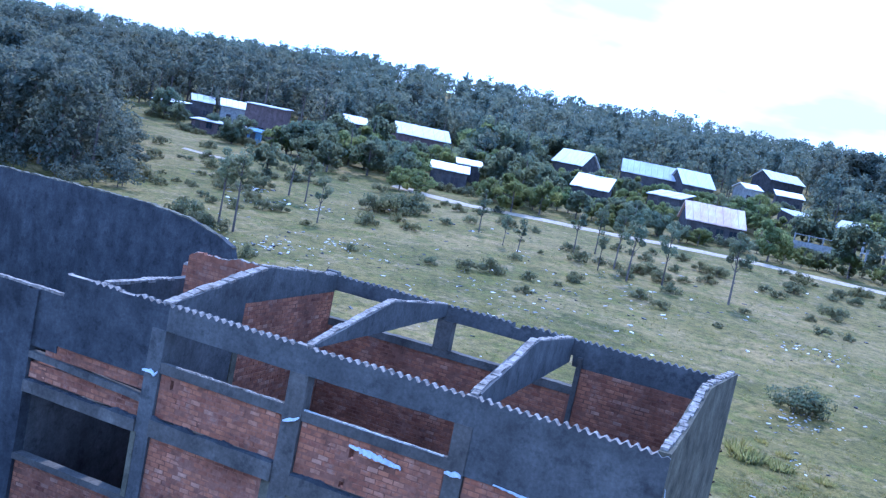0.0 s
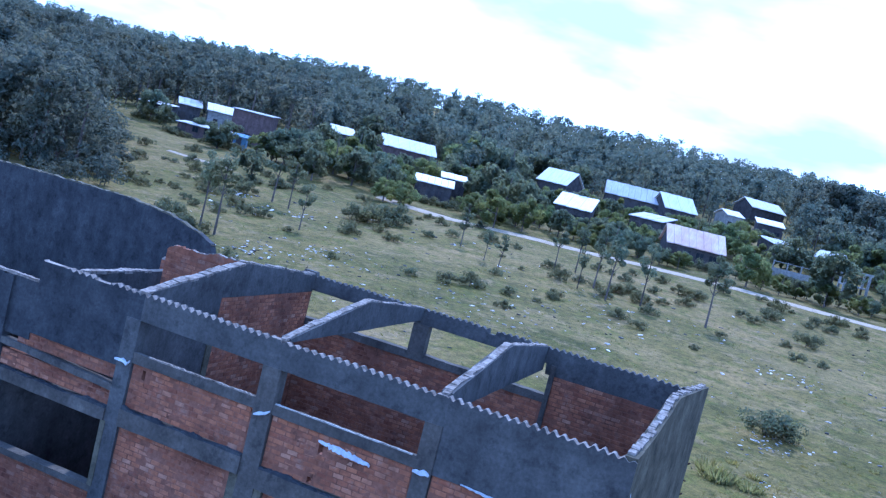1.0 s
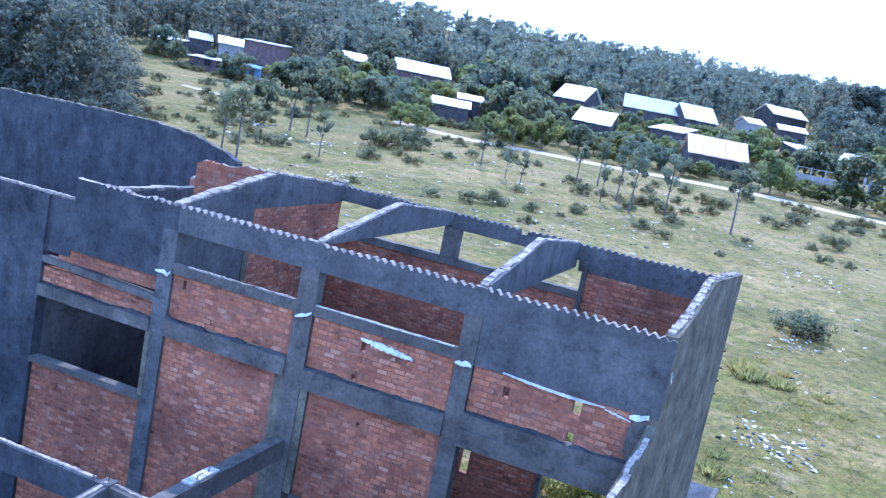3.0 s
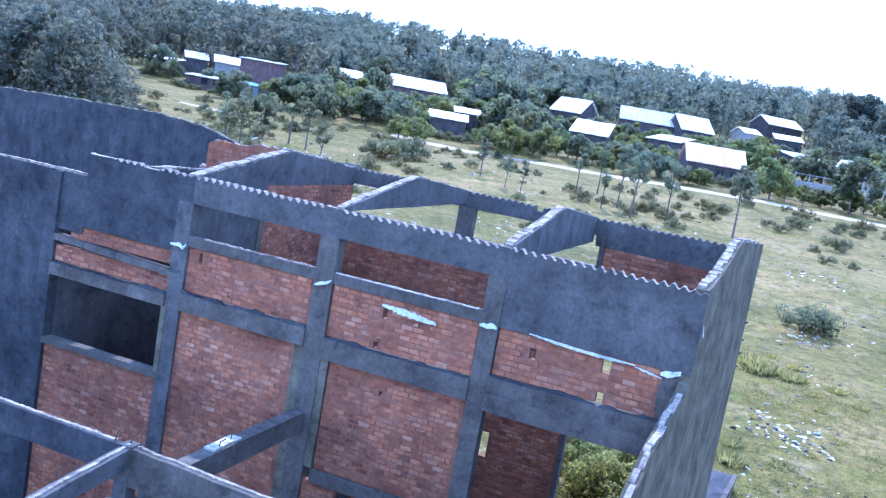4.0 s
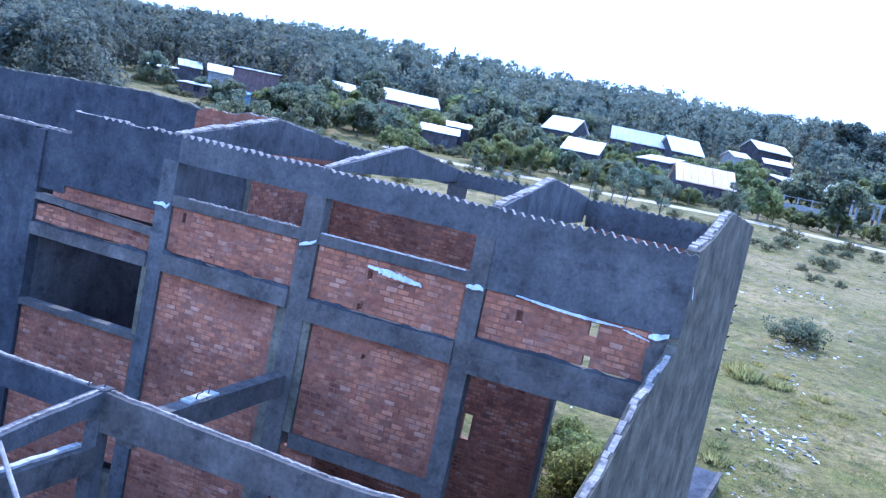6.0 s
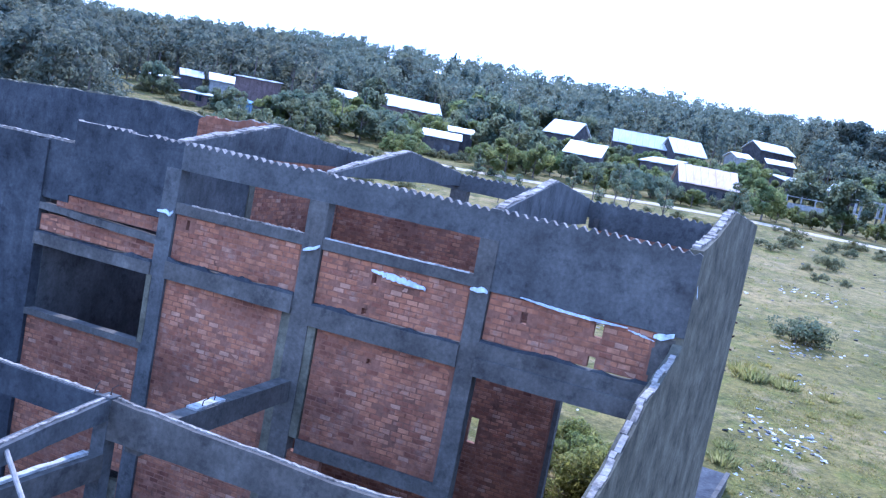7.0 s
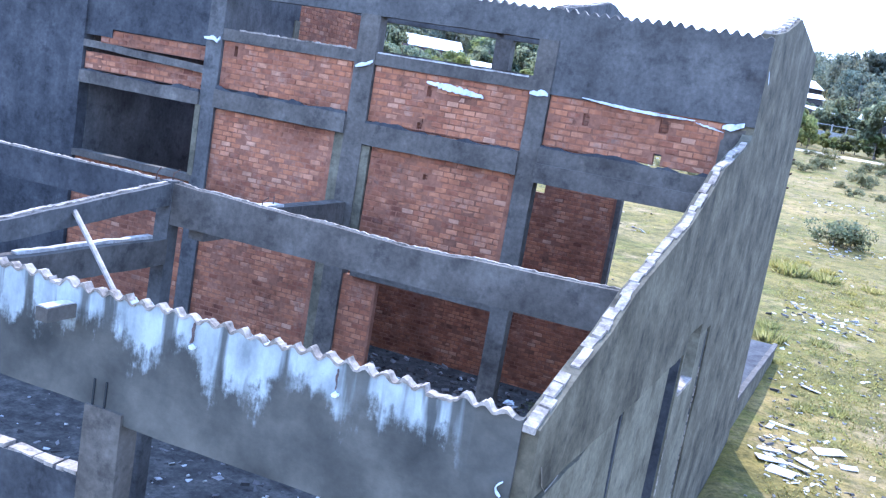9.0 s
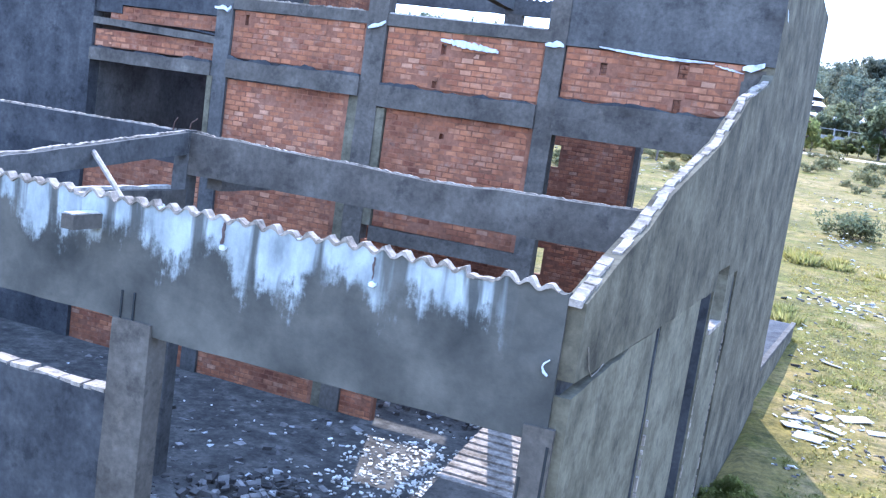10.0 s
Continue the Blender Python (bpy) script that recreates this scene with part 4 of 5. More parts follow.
def house(a, b, eave, depth, rise, roof, wall, label, gable=True, openings=2, seed=0):
    """A house whose front eave runs from a to b; the roof rises by rise to the ridge, or to the back of a single slope."""
    rng = random.Random(seed)
    a, b, eave = (a[0] * FAR, a[1] * FAR), (b[0] * FAR, b[1] * FAR), 9.6 + (eave - 9.6) * FAR
    depth, rise = depth * FAR, rise * FAR
    FRONTS.append((a[0] / a[1], b[0] / b[1], min(a[1], b[1]), eave))
    ax, ay = a
    w = math.hypot(b[0] - ax, b[1] - ay)
    turn = math.degrees(math.atan2(b[1] - ay, b[0] - ax))
    root = thing("house", label, "house", group="village houses", m=pose(ax, ay, 0, 0, 0, turn))
    mx, my = (ax + b[0]) / 2 - math.sin(radians(turn)) * depth / 2, (ay + b[1]) / 2 + math.cos(radians(turn)) * depth / 2
    z0 = min(ground_z(mx, my), ground_z(ax, ay), ground_z(*b)) - 0.3
    i, t = 0.3, 0.12
    part("wall", box_mesh("wall", i, w - i, i, depth - i, z0, eave, wall), root)
    ridge = depth / 2 if gable else depth
    if gable or rise > 0:
        for gx_ in (i, w - i - 0.15):
            top = [(gx_, i, eave), (gx_, depth - i, eave), (gx_, ridge if gable else depth - i, eave + rise * 0.95)]
            v = top + [(p[0] + 0.15, p[1], p[2]) for p in top]
            part("gable", mesh_from("gable", v, [(0, 2, 1), (3, 4, 5), (0, 1, 4, 3), (1, 2, 5, 4), (2, 0, 3, 5)], wall), root)
    n = max(3, round(w / 1.05))
    for side_, (ya, za, yb, zb) in enumerate(((0, eave, ridge, eave + rise), (depth, eave, ridge, eave + rise)) if gable else ((0, eave, ridge, eave + rise),)):
        for k in range(n):
            x0, x1 = w * k / n, w * (k + 1) / n - 0.03
            u = 0.03 * (k % 2) + rng.uniform(0, 0.02)
            v = [(x, y, z + dz + u) for dz in (0.0, t) for x, y, z in ((x0, ya, za), (x1, ya, za), (x1, yb, zb), (x0, yb, zb))]
            f = [(3, 2, 1, 0), (4, 5, 6, 7), (0, 1, 5, 4), (1, 2, 6, 5), (2, 3, 7, 6), (3, 0, 4, 7)]
            part("roof_sheet", mesh_from("roof_sheet", v, [q[::-1] for q in f] if side_ else f, roof), root)
    zf = ground_z(ax, ay)
    spots_ = [w * (k + 0.7) / (openings + 0.6) for k in range(openings)]
    for k, x in enumerate(spots_):
        if k == 0:
            part("door", box_mesh("door", x - 0.4, x + 0.4, i - 0.06, i + 0.02, zf - 0.1, zf + 1.95, M_DOOR), root)
        else:
            win = part("window", box_mesh("window", x - 0.55, x + 0.55, i - 0.05, i + 0.02, zf + 0.9, zf + 1.9, M_DOOR), root)
            for o in (-0.26, 0.26):
                part("pane", box_mesh("pane", x + o - 0.22, x + o + 0.22, i - 0.07, i - 0.045, zf + 0.98, zf + 1.82, M_VOID), win)
    return root


house((-14.0, 115.8), (-6.9, 118.2), 9.65, 5.5, 2.2, M_ROOF_T, M_WALL_B, "low house with a pale orange tiled roof", True, 4, 1)
house((-9.0, 193.5), (-2.4, 199.7), 19.4, 6, 1.7, M_ROOF_W, M_WALL_B, "long dark-walled house with a white sheet roof", True, 3, 2)
house((-20.5, 155.8), (-15.4, 159.5), 14.5, 6, 2.4, M_ROOF_W, M_WALL_B, "house with a white sheet roof among trees", True, 3, 3)
house((-30.9, 156.1), (-21.1, 158.5), 14.6, 6, 2.2, M_ROOF_G, M_WALL_B, "long house with a grey sheet roof", True, 4, 4)
house((-42.0, 152.0), (-36.0, 150.0), 14.0, 6, 2.4, M_ROOF_W, M_WALL_B, "house with a steep white sheet roof", True, 2, 5)
house((-31.5, 125.8), (-26.0, 126.3), 10.8, 6, 1.9, M_ROOF_W, M_WALL_B, "dark-walled shed with a white single-slope roof", False, 2, 6)
house((-47.3, 113.0), (-42.2, 115.0), 9.4, 5, 0.9, M_ROOF_W, M_WALL_B, "dark timber shed with a white single-slope roof", False, 2, 7)
house((-46.0, 119.0), (-42.5, 120.5), 10.6, 4, 0.7, M_ROOF_W, M_WALL_B, "small shed with a white sheet roof", False, 1, 17)
house((-67.8, 145.0), (-59.9, 151.0), 13.4, 6, 1.9, M_ROOF_W, M_WALL_R, "long house with a pale sheet roof in the trees", True, 4, 8)
house((-78.6, 146.4), (-75.3, 149.5), 13.5, 5, 1.3, M_ROOF_W, M_WALL_B, "small house with a pale sheet roof in the trees", True, 1, 9)
house((-94.2, 131.2), (-89.5, 135.0), 11.9, 5, 1.2, M_ROOF_W, M_WALL_W, "white house with a pale sheet roof", True, 2, 10)
house((-98.5, 129.1), (-95.5, 131.8), 11.8, 5, 1.1, M_ROOF_G, M_WALL_B, "house with a grey sheet roof", True, 2, 11)
house((-102.4, 123.9), (-97.2, 124.5), 10.8, 4, 0.4, M_ROOF_W, M_WALL_B, "low shed with a bright sheet roof", False, 1, 12)
house((-22.6, 135.3), (-17.3, 133.8), 11.8, 5, 0.9, M_ROOF_G, M_WALL_B, "low shed with a grey single-slope roof", False, 2, 13)
house((-11.6, 170.2), (-8.6, 172.2), 16.1, 5, 0.9, M_ROOF_W, M_WALL_W, "small white house with a white sheet roof", True, 2, 14)
house((-6.5, 170.7), (-1.6, 171.5), 16.0, 5, 1.0, M_ROOF_W, M_WALL_B, "dark-walled house with a flat bright roof", False, 3, 15)
house((-2.4, 145.0), (2.4, 148.3), 12.8, 5, 0.8, M_ROOF_G, M_WALL_B, "low dark-walled house with a grey roof", False, 3, 16)
house((3.1, 140.1), (6.6, 139.0), 12.4, 5, 1.1, M_ROOF_G, M_WALL_B, "dark-walled house with a grey roof", True, 2, 18)
house((-87.6, 115.0), (-79.0, 116.5), 9.1, 3, 0.3, M_ROOF_G, M_WALL_R, "unfinished low red brick building without plaster", False, 4, 19)
house((-85.0, 124.5), (-78.6, 126.5), 13.1, 5, 0.25, M_ROOF_G, M_WALL_R, "unfinished two-storey red brick house without plaster", False, 3, 20)
house((-76.5, 113.5), (-74.3, 114.5), 9.1, 2.2, 0.4, M_BLUE, M_BLUE, "small pale blue hut", False, 1, 21)


# white boundary wall and its posts beside the road
fence = thing("boundary_wall", "low white boundary wall with slim posts and rail", "wall", m=pose(-1.7, 136.5, 0, 0, 0, 21.0))
zw = ground_z(2, 138)
part("wall_face", strip("x", 0, 8.6, 0, 0.2, zw - 0.6, zw + 1.15, M_WALL_W, 0.6, 3, 0.02, "wall_face"), fence)
for k in range(5):
    part("post", box_mesh("post", 2.0 * k, 2.0 * k + 0.15, 0.02, 0.17, zw + 1.1, zw + 2.2, M_WALL_W), fence)
part("rail", box_mesh("rail", 0, 8.2, 0.06, 0.13, zw + 2.0, zw + 2.1, M_WALL_W), fence)
FRONTS.append((-1.7 / 136.5, 10.5 / 137.0, 136.0, zw + 1.0))
frame_hut = thing("unfinished_porch", "unfinished white concrete porch frame beside the road", "porch", m=pose(7.6, 136.0, 0, 0, 0, 10))
zp = ground_z(8, 136)
for px, py in ((0, 0), (3, 0), (0, 3), (3, 3)):
    part("post", box_mesh("post", px, px + 0.3, py, py + 0.3, zp - 0.3, zp + 3.2, M_WALL_W), frame_hut)
for y0_ in (0, 3):
    part("beam", box_mesh("beam", -0.2, 3.5, y0_ - 0.02, y0_ + 0.32, zp + 3.2, zp + 3.5, M_WALL_W), frame_hut)
part("slab", box_mesh("slab", 0, 3.3, 0.3, 3, zp + 1.3, zp + 1.5, M_WALL_W), frame_hut)


# ---------------------------------------------------------------- plants
def leaf_cloud(rng, centres, per, size, squash=0.8):
    """Small leaf-sprays round clump centres (x, y, z, radius): three corners and a soft normal each, as one array."""
    out = []
    for cx, cy, cz, r in centres:
        d = rng.normal(size=(per, 3))
        d /= np.linalg.norm(d, axis=1)[:, None]
        d[:, 2] *= squash
        p = np.array((cx, cy, cz)) + d * r * rng.uniform(0.72, 1.1, (per, 1))
        n = d + rng.normal(size=(per, 3)) * 0.55 + np.array((0, 0, 0.25))
        n /= np.linalg.norm(n, axis=1)[:, None]
        a = np.cross(n, rng.normal(size=(per, 3)))
        a /= np.linalg.norm(a, axis=1)[:, None] + 1e-9
        b = np.cross(n, a)
        s = size * rng.uniform(0.5, 1.4, (per, 1))
        k = rng.uniform(0.35, 0.8, (per, 1))
        soft = d + rng.normal(size=(per, 3)) * 0.1 + np.array((0, 0, 0.15))
        soft /= np.linalg.norm(soft, axis=1)[:, None]
        out.append(np.stack((p - a * s - b * s * k * 0.6, p + a * s * 0.9 - b * s * k * 0.3, p + b * s * k, soft), axis=1))
    return np.concatenate(out)


def quads_mesh(name, q, mat):
    """A mesh of loose leaves: three corners each, and the soft normal as the last row."""
    me = bpy.data.meshes.new(name)
    k, c = len(q), 3
    pts, soft = q[:, :3], q[:, 3]
    me.vertices.add(c * k)
    me.vertices.foreach_set("co", np.ascontiguousarray(pts).reshape(-1).astype(np.float32))
    me.loops.add(c * k)
    me.loops.foreach_set("vertex_index", np.arange(c * k, dtype=np.int32))
    me.polygons.add(k)
    me.polygons.foreach_set("loop_start", np.arange(0, c * k, c, dtype=np.int32))
    at = me.attributes.new("soft", "FLOAT_VECTOR", "POINT")
    at.data.foreach_set("vector", np.repeat(soft, c, axis=0).reshape(-1).astype(np.float32))
    me.materials.append(mat)
    me.update(calc_edges=True)
    return me


def crown_centres(rng, kind, h):
    c = []
    if kind == "pine":
        for i in range(13):
            t = rng.uniform(0, 1)
            r = h * (0.1 + 0.12 * math.sin(math.pi * (0.25 + 0.7 * t)))
            a = rng.uniform(0, 6.28)
            c.append((math.cos(a) * r, math.sin(a) * r, h * (0.5 + 0.46 * t), h * rng.uniform(0.07, 0.12)))
    elif kind == "slim":
        for i in range(9):
            t = rng.uniform(0, 1)
            a, r = rng.uniform(0, 6.28), h * rng.uniform(0.03, 0.17) * (1.2 - 0.6 * t)
            c.append((math.cos(a) * r, math.sin(a) * r, h * (0.55 + 0.42 * t), h * rng.uniform(0.05, 0.1)))
    elif kind == "tall":
        for i in range(26):
            t = rng.uniform(0, 1)
            a, r = rng.uniform(0, 6.28), h * rng.uniform(0.08, 0.27) * (1.15 - 0.7 * t)
            c.append((math.cos(a) * r, math.sin(a) * r, h * (0.14 + 0.82 * t), h * rng.uniform(0.06, 0.11)))
    elif kind == "cone":
        for i in range(24):
            t = (i + rng.uniform(0, 1)) / 24
            a, r = rng.uniform(0, 6.28), h * 0.16 * (1.05 - t) * rng.uniform(0.5, 1.1)
            c.append((math.cos(a) * r, math.sin(a) * r, h * (0.12 + 0.84 * t), h * (0.055 + 0.06 * (1 - t))))
    elif kind == "round":
        for i in range(16):
            d = rng.normal(size=3)
            d /= np.linalg.norm(d)
            r = h * 0.38 * rng.uniform(0.4, 1.0)
            c.append((d[0] * r * 1.3, d[1] * r * 1.3, h * 0.5 + d[2] * r, h * rng.uniform(0.1, 0.18)))
    else:
        for i in range(11):
            a, r = rng.uniform(0, 6.28), h * rng.uniform(0.0, 0.75)
            c.append((math.cos(a) * r, math.sin(a) * r, h * rng.uniform(0.25, 0.85) * (1 - 0.45 * r / h), h * rng.uniform(0.2, 0.34)))
    return c


def trunk_mesh(rng, h, r, centres, limbs):
    """A tapered, slightly bent trunk with limbs that reach into the crown."""
    lean = rng.normal(size=2) * 0.03 * h
    pts = [(lean[0] * t * t, lean[1] * t * t, h * 0.9 * t - 0.15) for t in (0, 0.2, 0.45, 0.7, 1.0)]
    me = tube(pts, r, r * 0.3, M_BARK, 7, "trunk")
    v = [p.co.copy() for p in me.vertices]
    f = [tuple(p.vertices) for p in me.polygons]
    for c in centres[:limbs]:
        z = max(0.25 * h, c[2] - h * 0.16)
        t = z / (0.9 * h)
        a = Vector((lean[0] * t * t, lean[1] * t * t, z))
        e = Vector(c[:3])
        l = tube([a, a.lerp(e, 0.5) + Vector((0, 0, -0.02 * h)), e], r * 0.38, r * 0.1, M_BARK, 5, "limb")
        o = len(v)
        v += [p.co.copy() for p in l.vertices]
        f += [tuple(i + o for i in p.vertices) for p in l.polygons]
        bpy.data.meshes.remove(l)
    bpy.data.meshes.remove(me)
    return mesh_from("trunk", v, f, M_BARK)


def make_tree(name, kind, h, mat, label, group, seed, per=90, size=0.2, r=0.12, limbs=8):
    rng = np.random.default_rng(seed)
    c = crown_centres(rng, kind, h)
    root = thing(name, label, "shrub" if kind == "bush" else "tree", group=group)
    part("stem" if kind == "bush" else "trunk", trunk_mesh(rng, h, r, c, limbs), root)
    q = leaf_cloud(rng, c, per, size)
    part("crown", quads_mesh("crown", q, mat), root)
    return root


def plant(protos, places, rng, lo=0.85, hi=1.2, flat=1.0):
    """Set plants out at (x, y, factor); the first of each kind is moved, the rest are copies."""
    used = set()
    for i, (x, y, k) in enumerate(places):
        p = protos[i % len(protos)]
        s = k * rng.uniform(lo, hi)
        m = pose(x, y, ground_z(x, y) - 0.05, 0, 0, rng.uniform(0, 360)) @ Matrix.Diagonal((s, s, s * flat * rng.uniform(0.9, 1.1), 1))
        if p in used:
            copy_thing(p, m)
        else:
            firsts.append((p, m))
            used.add(p)


firsts = []
prng = random.Random(11)
vrng = random.Random(17)


def room(x, y, margin=2.3):
    """The greatest height of a plant at x, y that leaves the eaves of the houses behind it free."""
    best = 99.0
    for l, r, hy, eave in FRONTS:
        if l - margin / y < x / y < r + margin / y and y < hy < y + 70:
            best = min(best, 10.5 + (eave - 0.3 + (2.2 if l < -0.5 else 0) - 10.5) * y / hy - ground_z(x, y))
    return best


def clear(places, h, plots=()):
    """Lowers the trees in front of a house to below its eaves, or leaves them out."""
    out = []
    for x, y, k in places:
        if any(a * FAR - 0.8 < x < b * FAR + 0.8 and c * FAR - 0.5 < y < d * FAR + 0.5 for a, b, c, d in plots):
            continue
        s = min(k, room(x, y) / (h * 1.15))
        if s > 0.22:
            out.append((x, y, s))
    return out


def scattered(k, x0, x1, y0, y1, lo, hi):
    """Places among the houses, off the road."""
    out = []
    while len(out) < k:
        x, y = vrng.uniform(x0, x1), vrng.uniform(y0, y1)
        if y > 117.5 and not any(a * FAR - 1.5 < x < b * FAR + 1.5 and c * FAR - 2.5 < y < d * FAR + 2 for a, b, c, d in PLOTS):
            out.append((x, y, vrng.uniform(lo, hi)))
    return out


PLOTS = [(-14.5, -6, 115, 124), (-21, -15, 154, 166), (-31, -21, 154, 165), (-42, -34, 147, 158), (-32, -26, 122, 132), (-48, -42, 110, 124), (-69, -59, 143, 158), (-79, -75, 143, 155), (-95, -89, 128, 140), (-23, -17, 131, 140), (-4.5, 7, 138, 154), (-2.5, 11, 124, 132), (-10, -2, 193, 206), (-13, -1, 169, 178), (-88, -74, 112, 132)]
slim = [make_tree("slim_tree", "slim", 6.5, M_PINE, "slender bare-trunked young tree with a thin dark crown", "slender field trees", s, 170, 0.115, 0.11) for s in (1, 2, 3)]
plant(slim, [(-43.7, 65.4, 1.05), (-49.5, 86.5, 0.85), (-42.6, 77.3, 0.75), (-14.3, 84.9, 0.85), (-16.5, 89.6, 1.0), (-11.4, 87.1, 0.95), (-5.2, 85.7, 1.0), (-31.5, 91.7, 0.7), (-25.4, 86.4, 0.65), (-19.8, 95.4, 0.75), (-33.0, 96, 0.6), (-52.5, 88, 1.0), (-46, 66.5, 0.8), (-21.5, 93, 0.7), (-27.5, 88, 0.5), (-17.5, 87, 0.6)], prng)
green = [make_tree("broad_tree", "round", 5.0, M_GREEN, "rounded bright green broadleaf tree", "broadleaf trees", s, 145, 0.21, 0.13) for s in (4, 5, 6)]
plant(green, clear([(-46.1, 107.6, 0.8), (-50, 110.9, 0.9), (-34.3, 110.4, 0.8), (-39.8, 116, 0.7), (-23.3, 114.8, 0.6), (-53, 121, 0.8), (-57, 131, 1.0), (-20, 128, 0.9), (-29, 131, 1.0), (-3.8, 116.5, 1.0), (0, 117.5, 1.0), (5.1, 116.5, 1.3), (9, 118, 1.3), (-13, 140, 1.2), (-10, 146, 1.1), (-4, 150, 1.1), (7, 150, 1.3), (12, 155, 1.3), (-26, 160, 1.4), (-62, 150, 1.3), (-58, 158, 1.4), (-69, 134, 1.0), (-48.5, 113, 0.7), (-31.8, 114.5, 0.95), (-36.5, 117.0, 0.8), (-13.5, 128, 0.9), (3, 160, 1.2), (18, 160, 1.3)] + scattered(130, -75, 20, 112, 165, 0.5, 1.1), 4.6, PLOTS), prng)
dark = [make_tree("dark_tree", "round", 5.5, M_PINE, "dense dark green tree beside the houses", "dark village trees", s, 145, 0.225, 0.15) for s in (7, 8)]
plant(dark, clear([(-62, 97.8, 0.7), (-61.4, 111.6, 1.0), (-64.5, 116, 1.2), (-58, 117, 1.2), (-53.5, 118.5, 1.1), (-68, 121, 1.1), (-37, 122, 1.0), (-42, 126, 1.0), (-35, 135, 1.2), (-47, 133, 1.2), (-17.5, 119.5, 0.9), (-5.5, 124, 0.9), (-14.5, 118, 0.7), (1.5, 123, 1.0), (13, 123, 1.1), (-9.5, 131, 0.9), (-24, 124.5, 0.9), (-20.3, 117.3, 0.9), (-54, 139, 1.3), (-55, 158, 1.9), (-52, 160, 1.7), (-50, 163, 1.8)] + scattered(150, -85, 22, 114, 185, 0.6, 1.3), 5.0, PLOTS) + [(5.3, 118.5, 1.15), (0.2, 142, 1.05), (-1.7, 144, 0.9), (1.9, 146, 0.85), (-86, 127, 0.8), (-99, 127, 0.9), (-105, 131, 1.2), (-84, 122, 0.6), (-92.5, 127.5, 0.6)], prng)
shrub = [make_tree("shrub", "bush", 1.5, M_SHRUB, "grey-green scrubby bush in the pasture", "pasture shrubs", s, 130, 0.09, 0.035, 9) for s in (9, 10, 12)]
rr = random.Random(3)
spots = [(-42, 90.5, 1.7), (-40.4, 94.5, 1.6), (-41.2, 92.5, 1.4), (-25.2, 72.4, 0.9), (-23.8, 74, 0.9), (-19.3, 69.5, 0.6), (-28.3, 71.2, 0.7), (-17.6, 78.3, 0.5), (-11.7, 78.1, 0.8), (1.3, 56.2, 1.15), (2.2, 56.9, 0.9), (-37.6, 58.3, 0.8), (-46.3, 64.4, 1.2), (-48, 65.5, 1.3), (-49.6, 66.5, 1.2), (-44.5, 63.6, 1.0), (-34.5, 69, 0.5), (-11.9, 103.9, 0.8), (-7.7, 98.4, 0.9), (-9.5, 99.5, 0.9), (1.7, 87.3, 0.5), (-3.6, 83, 0.4), (-43.4, 90.2, 1.2)]
for i in range(48):
    y = rr.uniform(74, 109)
    spots.append((rr.uniform(-0.72 * y, 0.06 * y), y, rr.uniform(0.3, 0.85)))
for i in range(22):
    y = rr.uniform(86, 106)
    spots.append((rr.uniform(-20, 9), y, rr.uniform(0.4, 0.95)))
for i in range(16):
    y = rr.uniform(96, 107)
    spots.append((rr.uniform(-46, 12), y, rr.uniform(0.4, 0.9)))
for i in range(46):
    y = rr.uniform(74, 110)
    spots.append((y * rr.uniform(-0.84, -0.56), y, rr.uniform(0.3, 1.0)))
# scrub and hedges between the road and the house fronts
for l, r, hy, eave in FRONTS:
    for i in range(max(3, round((r - l) * hy / 0.8))):
        y = hy - rr.uniform(0.4, 3.2)
        x = y * (l + (r - l) * rr.uniform(-0.15, 1.15))
        if y > 115.2:
            spots.append((x, y, rr.uniform(0.6, 1.15)))
plant(shrub, clear(spots, 1.5), prng)
near = [make_tree("near_bush", "bush", 1.5, M_LUSH, "leafy yellow-green bush behind the ruin", "bushes behind the ruin", s, 600, 0.055, 0.03, 9) for s in (14, 15)]
plant(near, [(-4.0, 26.2, 1.0), (-3.2, 27.5, 1.0), (-2.6, 25.4, 0.7), (-3.8, 29.5, 1.1), (-2.2, 29.0, 0.9), (-5.6, 26.6, 0.9), (-4.6, 27.6, 1.0), (-6.6, 27.2, 1.0), (-5.2, 29.2, 0.9), (-6.3, 25.2, 0.7), (-1.4, 12.7, 0.5), (-1.05, 16.1, 0.4), (-1.25, 15.2, 0.35)], prng)
inner = [make_tree("inner_bush", "bush", 1.5, M_SHRUB, "dark straggly bush growing inside the roofless ruin", "bushes inside the ruin", 16, 300, 0.06, 0.03, 9)]
plant(inner, [(-4.75, 21.6, 0.9), (-4.1, 21.8, 0.7)], prng)


def grass_clump(seed, k=220):
    """A clump of long bent blades, each a narrow triangle."""
    r = np.random.default_rng(seed)
    a, rad = r.uniform(0, 6.28, k), 0.42 * np.sqrt(r.random(k))
    out_ = np.stack((np.cos(a), np.sin(a), np.zeros(k)), 1)
    base = out_ * rad[:, None]
    lean = out_ * r.uniform(0.02, 0.22, (k, 1)) + r.normal(size=(k, 3)) * np.array((0.07, 0.07, 0))
    tip = base + lean + np.array((0, 0, 1)) * (r.uniform(0.12, 0.4, (k, 1)) * (1.15 - rad[:, None]))
    b = r.uniform(0, 6.28, k)
    wide = np.stack((np.cos(b), np.sin(b), np.zeros(k)), 1) * 0.03
    up = out_ * 0.35 + np.array((0, 0, 1.0)) + r.normal(size=(k, 3)) * 0.2
    up /= np.linalg.norm(up, axis=1)[:, None]
    q = np.stack((base - wide, base + wide, tip, up), axis=1)
    return tagged(new("grass_clump", quads_mesh("grass_clump", q, M_TUFT)), "yellow-green clump of tall grass in the pasture", "grass", "grass clumps")


